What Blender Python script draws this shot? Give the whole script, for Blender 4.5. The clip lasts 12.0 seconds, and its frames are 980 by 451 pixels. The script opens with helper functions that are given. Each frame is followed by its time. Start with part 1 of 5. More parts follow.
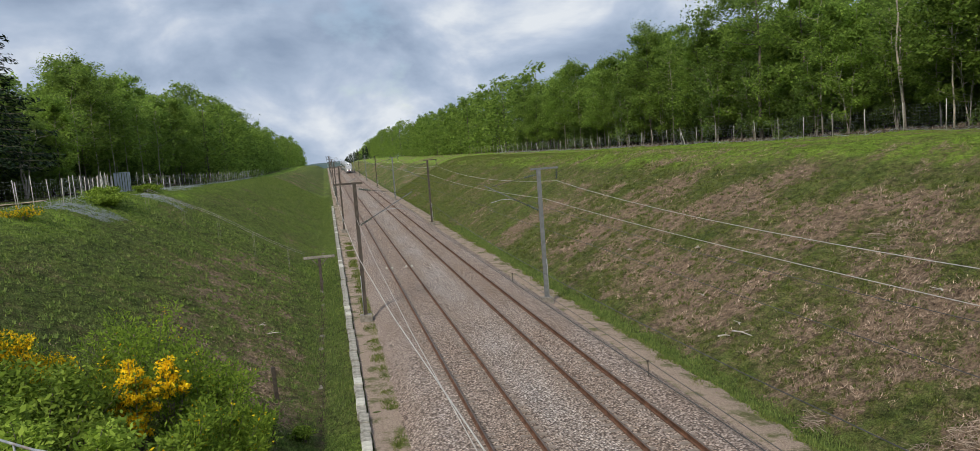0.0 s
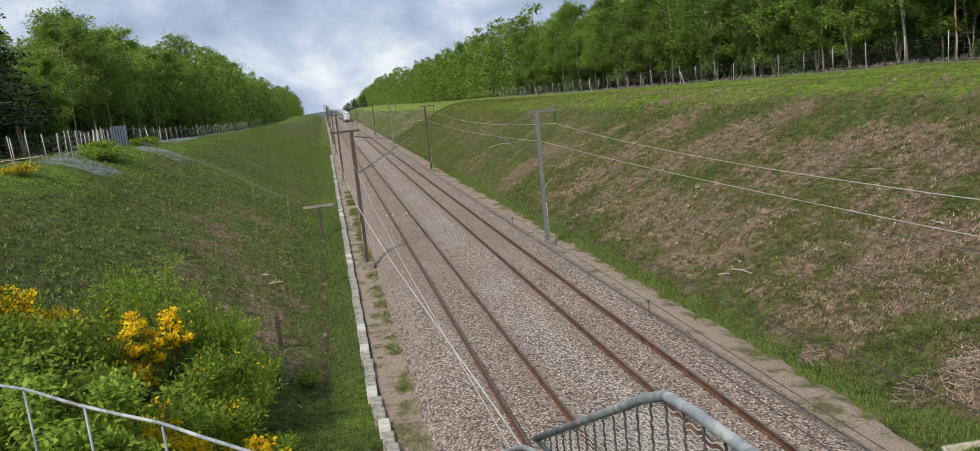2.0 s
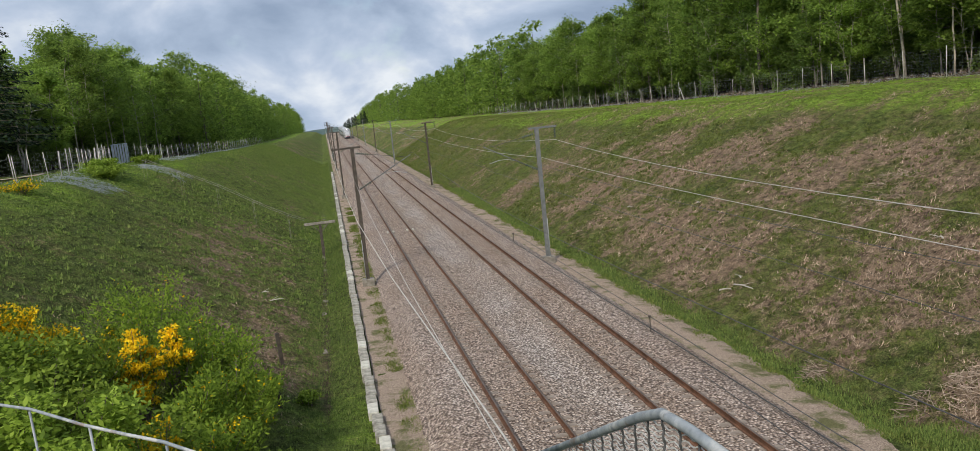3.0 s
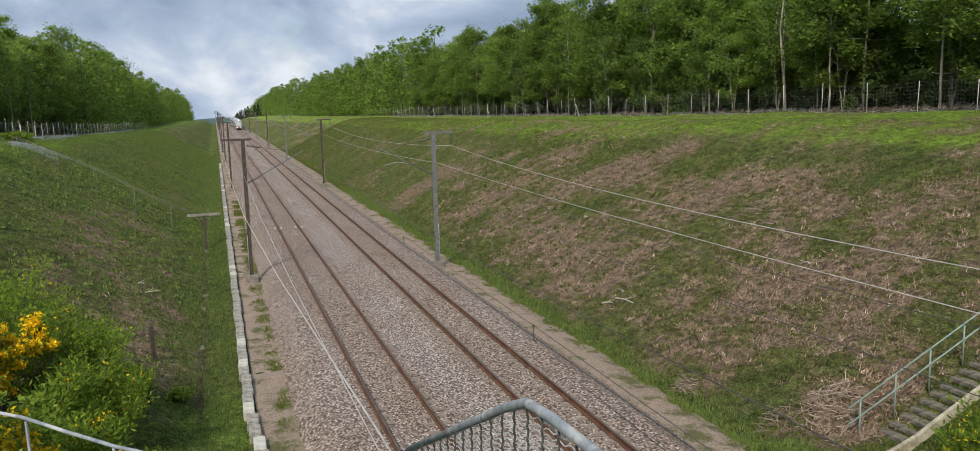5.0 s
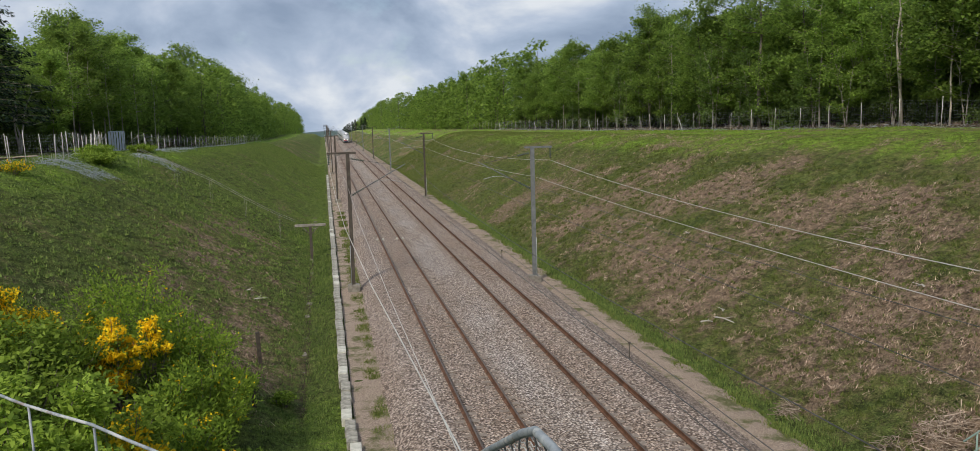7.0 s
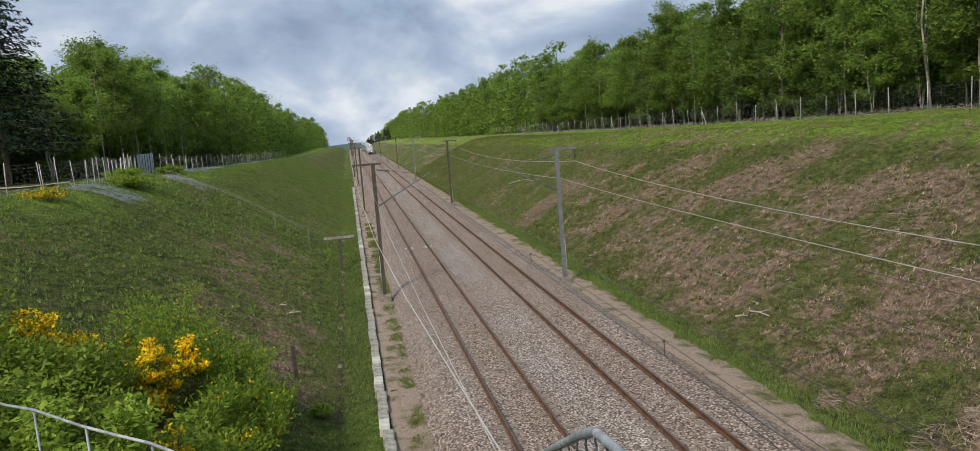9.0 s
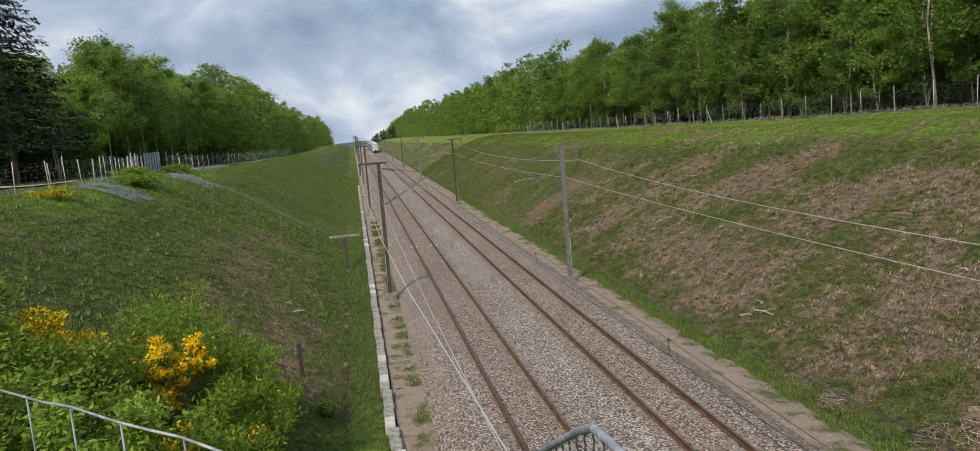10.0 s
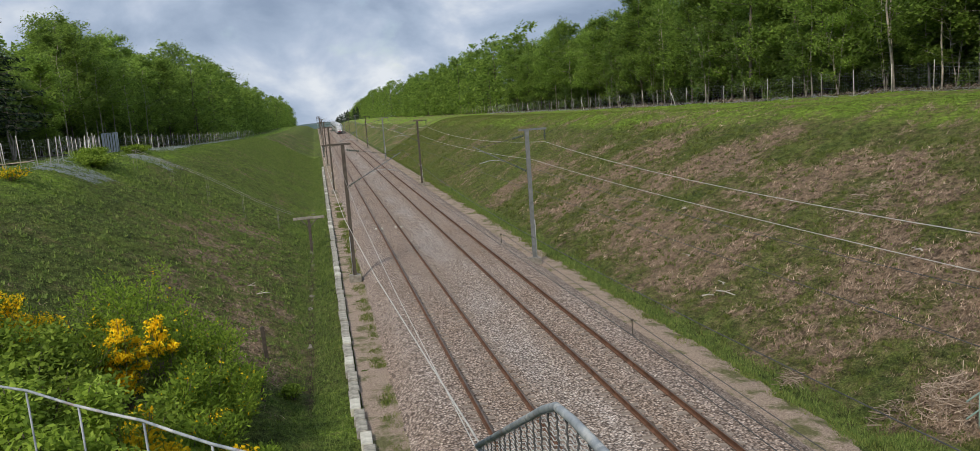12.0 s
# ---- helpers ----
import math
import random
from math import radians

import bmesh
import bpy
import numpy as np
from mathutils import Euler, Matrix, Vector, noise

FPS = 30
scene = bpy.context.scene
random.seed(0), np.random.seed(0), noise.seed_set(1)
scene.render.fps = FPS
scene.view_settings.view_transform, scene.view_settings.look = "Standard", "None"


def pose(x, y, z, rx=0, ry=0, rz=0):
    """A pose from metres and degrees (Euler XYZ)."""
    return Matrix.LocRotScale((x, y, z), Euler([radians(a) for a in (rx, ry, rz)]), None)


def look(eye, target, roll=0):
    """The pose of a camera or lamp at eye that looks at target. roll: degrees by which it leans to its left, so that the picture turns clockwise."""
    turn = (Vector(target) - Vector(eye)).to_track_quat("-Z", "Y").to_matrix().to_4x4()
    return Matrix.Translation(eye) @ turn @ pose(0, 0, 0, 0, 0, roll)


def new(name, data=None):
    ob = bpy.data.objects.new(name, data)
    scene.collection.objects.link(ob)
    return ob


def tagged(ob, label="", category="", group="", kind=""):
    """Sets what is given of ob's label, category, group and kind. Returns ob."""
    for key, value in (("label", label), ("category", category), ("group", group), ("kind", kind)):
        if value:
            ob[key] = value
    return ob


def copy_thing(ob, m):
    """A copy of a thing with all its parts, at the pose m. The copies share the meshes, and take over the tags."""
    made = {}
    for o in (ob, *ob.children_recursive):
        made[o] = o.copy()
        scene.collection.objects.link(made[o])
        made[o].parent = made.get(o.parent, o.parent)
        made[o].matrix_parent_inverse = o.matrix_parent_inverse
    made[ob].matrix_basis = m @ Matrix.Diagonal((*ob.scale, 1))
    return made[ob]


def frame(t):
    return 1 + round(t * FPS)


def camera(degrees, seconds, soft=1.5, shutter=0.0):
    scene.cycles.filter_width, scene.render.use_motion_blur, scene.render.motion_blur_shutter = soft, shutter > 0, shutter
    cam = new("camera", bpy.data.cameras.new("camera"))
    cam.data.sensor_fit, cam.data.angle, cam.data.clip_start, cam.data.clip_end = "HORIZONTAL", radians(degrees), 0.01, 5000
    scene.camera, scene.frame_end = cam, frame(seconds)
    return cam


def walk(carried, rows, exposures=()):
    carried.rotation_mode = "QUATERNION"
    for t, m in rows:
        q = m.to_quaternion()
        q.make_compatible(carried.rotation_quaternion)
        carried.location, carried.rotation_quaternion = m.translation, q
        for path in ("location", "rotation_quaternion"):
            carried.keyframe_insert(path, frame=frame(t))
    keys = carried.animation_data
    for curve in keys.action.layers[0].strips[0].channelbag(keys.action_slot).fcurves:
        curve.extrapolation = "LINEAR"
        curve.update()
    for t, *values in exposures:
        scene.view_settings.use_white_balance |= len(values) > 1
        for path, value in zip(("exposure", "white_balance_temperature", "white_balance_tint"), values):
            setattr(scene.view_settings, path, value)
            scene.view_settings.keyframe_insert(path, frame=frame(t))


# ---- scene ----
cam = camera(60.02, 12.0, soft=0.55)
PATH = [
    (0, (-6.914, 0.148, 9.030), (-5.083, 9.928, 8.027), -4.26),
    (0.5, (-6.897, 0.218, 8.979), (-5.063, 9.976, 7.790), -4.58),
    (1, (-6.843, 0.223, 8.950), (-5.066, 9.899, 7.158), -5.07),
    (1.5, (-6.841, 0.212, 8.951), (-5.082, 9.910, 7.264), -5.27),
    (2, (-6.836, 0.207, 8.952), (-5.085, 9.916, 7.320), -5.71),
    (2.5, (-6.838, 0.190, 8.963), (-5.070, 9.911, 7.424), -6.06),
    (4.3, (-6.831, 0.167, 8.967), (-4.583, 9.829, 7.706), -2.29),
    (4.5, (-6.839, 0.116, 8.989), (-4.286, 9.701, 7.720), -1.76),
    (5, (-6.834, 0.125, 8.950), (-3.829, 9.550, 7.485), -1.53),
    (5.5, (-6.797, 0.116, 8.914), (-3.672, 9.407, 6.937), 0.06),
    (6, (-6.729, 0.002, 8.975), (-4.038, 9.429, 6.999), 0.46),
    (6.5, (-6.685, 0.000, 8.998), (-4.603, 9.668, 7.520), -0.55),
    (7, (-6.711, -0.012, 9.007), (-4.840, 9.728, 7.728), -1.56),
    (9, (-6.747, 0.010, 9.001), (-5.185, 9.813, 7.794), -4.50),
    (9.5, (-6.753, -0.016, 9.012), (-5.266, 9.800, 7.812), -4.45),
    (10, (-6.767, -0.116, 9.044), (-5.266, 9.695, 7.822), -4.50),
    (10.5, (-6.774, -0.130, 9.057), (-5.109, 9.651, 7.811), -4.33),
    (11, (-6.770, -0.123, 9.044), (-5.034, 9.637, 7.729), -4.24),
    (11.5, (-6.763, -0.106, 9.042), (-4.921, 9.625, 7.659), -4.21),
    (12, (-6.764, -0.113, 9.040), (-4.882, 9.598, 7.574), -4.22),
]
walk(cam, [(t, look(eye, target, roll)) for t, eye, target, roll in PATH],
     exposures=[(0.0, 0.17), (0.5, 0.20), (1.0, 0.28), (1.5, 0.42), (2.5, 0.28), (4.5, 0.30), (5.5, 0.22), (6.0, 0.40), (6.5, 0.40), (7.0, 0.15), (9.0, 0.20), (12.0, 0.17)])

# ---- light ----
SUN_EL, SUN_AZ = radians(41), radians(-147)   # azimuth from +y, clockwise


def make_world():
    w = bpy.data.worlds.new("sky")
    scene.world = w
    w.use_nodes = True
    nt = w.node_tree
    nt.nodes.clear()
    N = nt.nodes.new
    L = nt.links.new
    sky = N("ShaderNodeTexSky")
    sky.sky_type = "NISHITA"
    sky.sun_disc = False
    sky.sun_elevation = SUN_EL
    sky.sun_rotation = SUN_AZ
    bgs = N("ShaderNodeBackground")
    bgs.inputs["Strength"].default_value = 0.10
    L(sky.outputs[0], bgs.inputs["Color"])
    tc = N("ShaderNodeTexCoord")
    # the cloud deck lies level overhead, so it closes up towards the horizon
    sep = N("ShaderNodeSeparateXYZ")
    L(tc.outputs["Generated"], sep.inputs[0])
    lift = N("ShaderNodeMath")
    lift.operation = "MULTIPLY_ADD"
    lift.inputs[1].default_value, lift.inputs[2].default_value = 1.0, 0.62
    L(sep.outputs[2], lift.inputs[0])
    low = N("ShaderNodeMath")
    low.operation = "MAXIMUM"
    low.inputs[1].default_value = 0.06
    L(lift.outputs[0], low.inputs[0])
    flat = []
    for axis in (0, 1):
        dv = N("ShaderNodeMath")
        dv.operation = "DIVIDE"
        L(sep.outputs[axis], dv.inputs[0])
        L(low.outputs[0], dv.inputs[1])
        flat.append(dv)
    comb = N("ShaderNodeCombineXYZ")
    L(flat[0].outputs[0], comb.inputs[0])
    L(flat[1].outputs[0], comb.inputs[1])
    L(sep.outputs[2], comb.inputs[2])
    n1 = N("ShaderNodeTexNoise")
    n1.inputs["Scale"].default_value = 3.0
    n1.inputs["Detail"].default_value = 9
    n1.inputs["Roughness"].default_value = 0.55
    L(comb.outputs[0], n1.inputs["Vector"])
    cover = N("ShaderNodeValToRGB")
    cover.color_ramp.elements[0].position, cover.color_ramp.elements[1].position = 0.30, 0.42
    L(n1.outputs["Fac"], cover.inputs[0])
    n2 = N("ShaderNodeTexNoise")
    n2.inputs["Scale"].default_value = 4.4
    n2.inputs["Detail"].default_value = 8
    n2.inputs["Roughness"].default_value = 0.53
    n2.inputs["Distortion"].default_value = 0.25
    add = N("ShaderNodeVectorMath")
    add.operation = "ADD"
    add.inputs[1].default_value = (3.1, 0.4, 2.0)
    L(comb.outputs[0], add.inputs[0])
    L(add.outputs[0], n2.inputs["Vector"])
    tone = N("ShaderNodeValToRGB")
    e = tone.color_ramp.elements
    e[0].position, e[0].color = 0.36, (0.31, 0.40, 0.55, 1)
    e[1].position, e[1].color = 0.67, (0.86, 0.91, 0.97, 1)
    m = e.new(0.49)
    m.color = (0.45, 0.55, 0.71, 1)
    m = e.new(0.56)
    m.color = (0.56, 0.65, 0.80, 1)
    L(n2.outputs["Fac"], tone.inputs[0])
    bgc = N("ShaderNodeBackground")
    bgc.inputs["Strength"].default_value = 0.78
    L(tone.outputs[0], bgc.inputs["Color"])
    mix = N("ShaderNodeMixShader")
    L(cover.outputs[0], mix.inputs[0])
    L(bgs.outputs[0], mix.inputs[1])
    L(bgc.outputs[0], mix.inputs[2])
    out = N("ShaderNodeOutputWorld")
    L(mix.outputs[0], out.inputs[0])


make_world()
sun_data = bpy.data.lights.new("sun", "SUN")
sun_data.energy, sun_data.angle, sun_data.color = 3.3, radians(8), (1.0, 0.93, 0.80)
sun = new("sun", sun_data)
_d = Vector((math.sin(SUN_AZ) * math.cos(SUN_EL), math.cos(SUN_AZ) * math.cos(SUN_EL), math.sin(SUN_EL)))
sun.matrix_world = look(_d * 100, (0, 0, 0))

# ---- materials ----


class Mat:
    """A small helper round a node material."""

    def __init__(self, name, rough=0.8, metal=0.0, spec=0.3):
        self.m = bpy.data.materials.new(name)
        self.m.use_nodes = True
        self.nt = self.m.node_tree
        self.b = self.nt.nodes["Principled BSDF"]
        self.b.inputs["Roughness"].default_value = rough
        self.b.inputs["Metallic"].default_value = metal
        self.b.inputs["Specular IOR Level"].default_value = spec
        self.tc = self.nt.nodes.new("ShaderNodeTexCoord")

    def node(self, kind, **kw):
        n = self.nt.nodes.new(kind)
        for k, v in kw.items():
            n.inputs[k].default_value = v
        return n

    def link(self, a, b):
        self.nt.links.new(a, b)

    def noise(self, scale, detail=4, rough=0.55, stretch=None, dist=0.0, vec=None):
        n = self.node("ShaderNodeTexNoise", Scale=scale, Detail=detail, Roughness=rough, Distortion=dist)
        src = vec or self.tc.outputs["Object"]
        if stretch:
            mp = self.nt.nodes.new("ShaderNodeMapping")
            mp.inputs["Scale"].default_value = stretch
            self.link(src, mp.inputs[0])
            src = mp.outputs[0]
        self.link(src, n.inputs["Vector"])
        return n.outputs["Fac"]

    def ramp(self, fac, stops):
        r = self.nt.nodes.new("ShaderNodeValToRGB")
        e = r.color_ramp.elements
        while len(e) < len(stops):
            e.new(0.5)
        for el, (p, c) in zip(e, stops):
            el.position, el.color = p, (*c, 1) if len(c) == 3 else c
        self.link(fac, r.inputs[0])
        return r.outputs[0]

    def mix(self, fac, a, b, mode="MIX"):
        n = self.nt.nodes.new("ShaderNodeMix")
        n.data_type, n.blend_type = "RGBA", mode
        if isinstance(fac, float):
            n.inputs[0].default_value = fac
        else:
            self.link(fac, n.inputs[0])
        for sock, v in ((n.inputs[6], a), (n.inputs[7], b)):
            if isinstance(v, tuple):
                sock.default_value = (*v, 1)
            else:
                self.link(v, sock)
        return n.outputs[2]

    def color(self, sock):
        self.link(sock, self.b.inputs["Base Color"])
        return self

    def bump(self, fac, strength=0.4, dist=0.02):
        n = self.node("ShaderNodeBump", Strength=strength, Distance=dist)
        self.link(fac, n.inputs["Height"])
        self.link(n.outputs[0], self.b.inputs["Normal"])
        return self


def g(v):
    return (v, v, v)


def mat_plain(name, c1, c2, scale=6.0, rough=0.7, metal=0.0, bump=0.2, dist=0.005, spec=0.3):
    m = Mat(name, rough, metal, spec)
    f = m.noise(scale, 6, 0.6)
    m.color(m.ramp(f, [(0.35, c1), (0.65, c2)]))
    m.bump(m.noise(scale * 6, 3), bump, dist)
    return m.m


def mat_leaf(name, cols, trans=0.3):
    """Leaf colours that vary from clump to clump and from tree to tree."""
    m = Mat(name, 0.8, 0.0, 0.1)
    geo = m.nt.nodes.new("ShaderNodeNewGeometry")
    c = m.ramp(geo.outputs["Random Per Island"], [(i / max(1, len(cols) - 1), k) for i, k in enumerate(cols)])
    oi = m.nt.nodes.new("ShaderNodeObjectInfo")
    hsv = m.node("ShaderNodeHueSaturation")
    mr = m.nt.nodes.new("ShaderNodeMapRange")
    mr.inputs[3].default_value, mr.inputs[4].default_value = 0.76, 1.22
    m.link(oi.outputs["Random"], mr.inputs[0])
    m.link(mr.outputs[0], hsv.inputs["Value"])
    m.link(c, hsv.inputs["Color"])
    m.color(hsv.outputs[0])
    tr = m.nt.nodes.new("ShaderNodeBsdfTranslucent")
    m.link(hsv.outputs[0], tr.inputs["Color"])
    mx = m.nt.nodes.new("ShaderNodeMixShader")
    mx.inputs[0].default_value = trans
    m.link(m.b.outputs[0], mx.inputs[1])
    m.link(tr.outputs[0], mx.inputs[2])
    m.link(mx.outputs[0], m.nt.nodes["Material Output"].inputs[0])
    return m.m


def mat_ground():
    m = Mat("earth_grass", 0.95, 0.0, 0.1)
    mid = m.noise(0.7, 6, 0.65)
    fine = m.noise(6.0, 6, 0.72)
    tiny = m.noise(22.0, 4, 0.7)
    green = m.ramp(mid, [(0.30, (0.084, 0.116, 0.034)), (0.5, (0.145, 0.188, 0.050)), (0.70, (0.215, 0.255, 0.066))])
    green = m.mix(m.ramp(tiny, [(0.38, g(0.0)), (0.62, g(0.75))]), m.mix(1.0, green, (0.42, 0.42, 0.42), "MULTIPLY"), green)
    lush = m.ramp(mid, [(0.30, (0.120, 0.198, 0.024)), (0.70, (0.225, 0.345, 0.042))])
    dead = m.ramp(fine, [(0.30, (0.11, 0.078, 0.052)), (0.5, (0.23, 0.165, 0.115)), (0.70, (0.38, 0.285, 0.205))])
    soil = m.ramp(fine, [(0.30, (0.045, 0.035, 0.022)), (0.70, (0.13, 0.10, 0.065))])
    at = m.nt.nodes.new("ShaderNodeAttribute")
    at.attribute_name = "cover"
    sep = m.nt.nodes.new("ShaderNodeSeparateColor")
    m.link(at.outputs["Color"], sep.inputs[0])

    patch = m.noise(1.9, 7, 0.72, stretch=(0.8, 1.0, 1.4))

    def soft(src, lo, hi, mott=1.5):
        k = m.nt.nodes.new("ShaderNodeMath")
        k.operation = "MULTIPLY_ADD"
        m.link(patch, k.inputs[0])
        k.inputs[1].default_value = mott
        m.link(src, k.inputs[2])
        j = m.nt.nodes.new("ShaderNodeMath")
        j.operation = "MULTIPLY_ADD"
        m.link(tiny, j.inputs[0])
        j.inputs[1].default_value = 0.5
        m.link(k.outputs[0], j.inputs[2])
        q = m.nt.nodes.new("ShaderNodeMath")
        q.operation = "SUBTRACT"
        m.link(j.outputs[0], q.inputs[0])
        q.inputs[1].default_value = 0.5 * mott + 0.25
        return m.ramp(q.outputs[0], [(lo, g(0)), (hi, g(1))])

    thatch = m.ramp(tiny, [(0.35, (0.095, 0.085, 0.036)), (0.65, (0.235, 0.205, 0.095))])
    c = m.mix(soft(sep.outputs[1], 0.35, 0.70, 0.8), green, lush)
    c = m.mix(soft(sep.outputs[0], 0.10, 0.50), c, thatch)
    c = m.mix(soft(sep.outputs[0], 0.41, 0.55), c, dead)
    c = m.mix(soft(sep.outputs[2], 0.35, 0.65, 0.6), c, soil)
    # small shadow spots and bright flecks among the tufts, multiplied into the colour
    speck = m.noise(13.0, 5, 0.75)
    c = m.mix(1.0, c, m.ramp(speck, [(0.34, g(0.46)), (0.50, g(0.98)), (0.66, g(1.55))]), "MULTIPLY")
    # broader painted shade between clumps, also put into the colour by noise
    clump = m.noise(3.6, 5, 0.7, stretch=(1.0, 0.55, 1.2))
    c = m.mix(1.0, c, m.ramp(clump, [(0.34, g(0.50)), (0.50, g(1.0)), (0.64, g(1.45))]), "MULTIPLY")
    m.color(c)
    m.bump(m.noise(3.6, 6, 0.75), 1.0, 0.35)
    return m.m


def mat_sand():
    m = Mat("sandy_path", 0.95, 0.0, 0.1)
    big = m.noise(1.1, 6, 0.65)
    fine = m.noise(26.0, 4, 0.7)
    c = m.ramp(fine, [(0.32, (0.13, 0.097, 0.074)), (0.5, (0.30, 0.23, 0.18)), (0.68, (0.52, 0.42, 0.35))])
    moss = m.ramp(fine, [(0.35, (0.05, 0.06, 0.02)), (0.65, (0.15, 0.15, 0.06))])
    c = m.mix(m.ramp(big, [(0.50, g(0)), (0.62, g(0.9))]), c, moss)
    m.color(c)
    m.bump(fine, 0.9, 0.04)
    return m.m


def mat_ballast():
    m = Mat("ballast", 0.9, 0.0, 0.2)
    v = m.node("ShaderNodeTexVoronoi", Scale=13.5)
    m.link(m.tc.outputs["Object"], v.inputs["Vector"])
    stone = m.ramp(v.outputs["Color"], [(0.05, (0.14, 0.115, 0.10)), (0.40, (0.40, 0.345, 0.31)), (0.72, (0.60, 0.53, 0.49)), (1.0, (0.88, 0.82, 0.78))])
    # shade in the gaps between stones, painted into the colour
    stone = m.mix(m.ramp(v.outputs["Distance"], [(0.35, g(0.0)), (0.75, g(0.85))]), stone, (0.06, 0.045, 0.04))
    big = m.noise(0.5, 5, 0.6, stretch=(1, 0.25, 1))
    tint = m.ramp(big, [(0.35, (0.86, 0.80, 0.74)), (0.65, (1.0, 1.0, 1.0))])
    sep = m.nt.nodes.new("ShaderNodeSeparateXYZ")
    m.link(m.tc.outputs["Object"], sep.inputs[0])
    pos = m.nt.nodes.new("ShaderNodeMapRange")
    pos.inputs[1].default_value, pos.inputs[2].default_value = -5.0, 5.0
    m.link(sep.outputs[0], pos.inputs[0])
    rust, pale, grey = (0.90, 0.83, 0.77), (1.0, 0.99, 0.98), (0.92, 0.87, 0.84)
    lane = m.ramp(pos.outputs[0], [(0.0, grey), (0.12, grey), (0.22, rust), (0.34, rust), (0.46, pale), (0.54, pale), (0.66, rust), (0.76, rust), (0.88, grey)])
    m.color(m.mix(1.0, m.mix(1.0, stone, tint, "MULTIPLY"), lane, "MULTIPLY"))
    m.bump(v.outputs["Distance"], 1.0, 0.06)
    return m.m


M_GROUND = mat_ground()
M_BALLAST = mat_ballast()
M_SAND = mat_sand()
M_RAIL = mat_plain("rusty_rail", (0.085, 0.043, 0.027), (0.18, 0.092, 0.057), 3.0, 0.7, 0.2)
M_RAILTOP = mat_plain("worn_rail_head", (0.10, 0.072, 0.056), (0.19, 0.15, 0.125), 2.0, 0.5, 0.5, 0.05)
M_CONC = mat_plain("weathered_concrete", (0.16, 0.15, 0.128), (0.41, 0.39, 0.34), 4.0, 0.9, 0, 0.5, 0.01)
M_CONCW = mat_plain("pale_concrete", (0.38, 0.37, 0.32), (0.60, 0.58, 0.52), 4.0, 0.9, 0, 0.4, 0.01)
M_SLEEPER = mat_plain("sleeper_concrete", (0.17, 0.135, 0.11), (0.28, 0.235, 0.20), 5.0, 0.9, 0, 0.5, 0.01)
M_MASTD = mat_plain("dark_steel", (0.055, 0.045, 0.038), (0.10, 0.085, 0.07), 5.0, 0.65, 0.3)
M_MASTG = mat_plain("galvanised_mast", (0.13, 0.138, 0.142), (0.21, 0.22, 0.225), 4.0, 0.6, 0.3)
M_GALV = mat_plain("galvanised_tube", (0.24, 0.26, 0.275), (0.54, 0.555, 0.56), 26.0, 0.7, 0.15, 0.6, 0.003)
M_ZINC = mat_plain("dull_zinc_pipe", (0.17, 0.19, 0.205), (0.34, 0.36, 0.375), 14.0, 0.6, 0.3, 0.4, 0.002)


def mat_worn_zinc():
    """Galvanised tube: dull blue-grey zinc with white bloom and brown rust blots."""
    m = Mat("worn_zinc", 0.6, 0.25, 0.3)
    base = m.ramp(m.noise(30.0, 5, 0.6), [(0.35, (0.20, 0.225, 0.245)), (0.65, (0.36, 0.385, 0.40))])
    base = m.mix(m.ramp(m.noise(9.0, 6, 0.7), [(0.53, g(0)), (0.60, g(0.85))]), base, (0.50, 0.50, 0.48))
    base = m.mix(m.ramp(m.noise(7.0, 7, 0.72, vec=None, stretch=(1.3, 0.9, 1.1)), [(0.57, g(0)), (0.63, g(0.8))]), base, (0.23, 0.165, 0.13))
    m.color(base)
    m.bump(m.noise(120.0, 4, 0.6), 0.5, 0.002)
    return m.m


M_TUBE = mat_worn_zinc()
M_KERB = mat_plain("lichened_kerb_concrete", (0.26, 0.235, 0.17), (0.50, 0.46, 0.36), 5.0, 0.9, 0, 0.5, 0.01)
M_FOOT = mat_plain("stained_footing_concrete", (0.15, 0.135, 0.115), (0.30, 0.275, 0.24), 4.0, 0.9, 0, 0.5, 0.01)
M_WIRE = mat_plain("cable", (0.42, 0.40, 0.37), (0.58, 0.56, 0.52), 6.0, 0.6, 0.3)
M_WIRED = mat_plain("dark_cable", (0.05, 0.05, 0.05), (0.10, 0.10, 0.10), 6.0, 0.6, 0.2)
M_INSUL = mat_plain("insulator", (0.06, 0.08, 0.07), (0.12, 0.14, 0.12), 8.0, 0.25)
M_BARK = mat_plain("bark", (0.085, 0.07, 0.052), (0.19, 0.165, 0.13), 3.0, 0.95, 0, 0.8, 0.03)
M_BARKP = mat_plain("pale_bark", (0.24, 0.21, 0.165), (0.42, 0.38, 0.31), 3.0, 0.95, 0, 0.7, 0.03)
M_LEAF = mat_leaf("oak_leaves", [(0.12, 0.185, 0.042), (0.18, 0.268, 0.055), (0.24, 0.35, 0.068), (0.33, 0.46, 0.09)], 0.66)
M_LEAFD = mat_leaf("shade_leaves", [(0.12, 0.18, 0.050), (0.17, 0.25, 0.064), (0.22, 0.315, 0.078)], 0.66)
M_PINE = mat_leaf("conifer_needles", [(0.010, 0.022, 0.012), (0.022, 0.042, 0.02), (0.032, 0.055, 0.024)], 0.1)

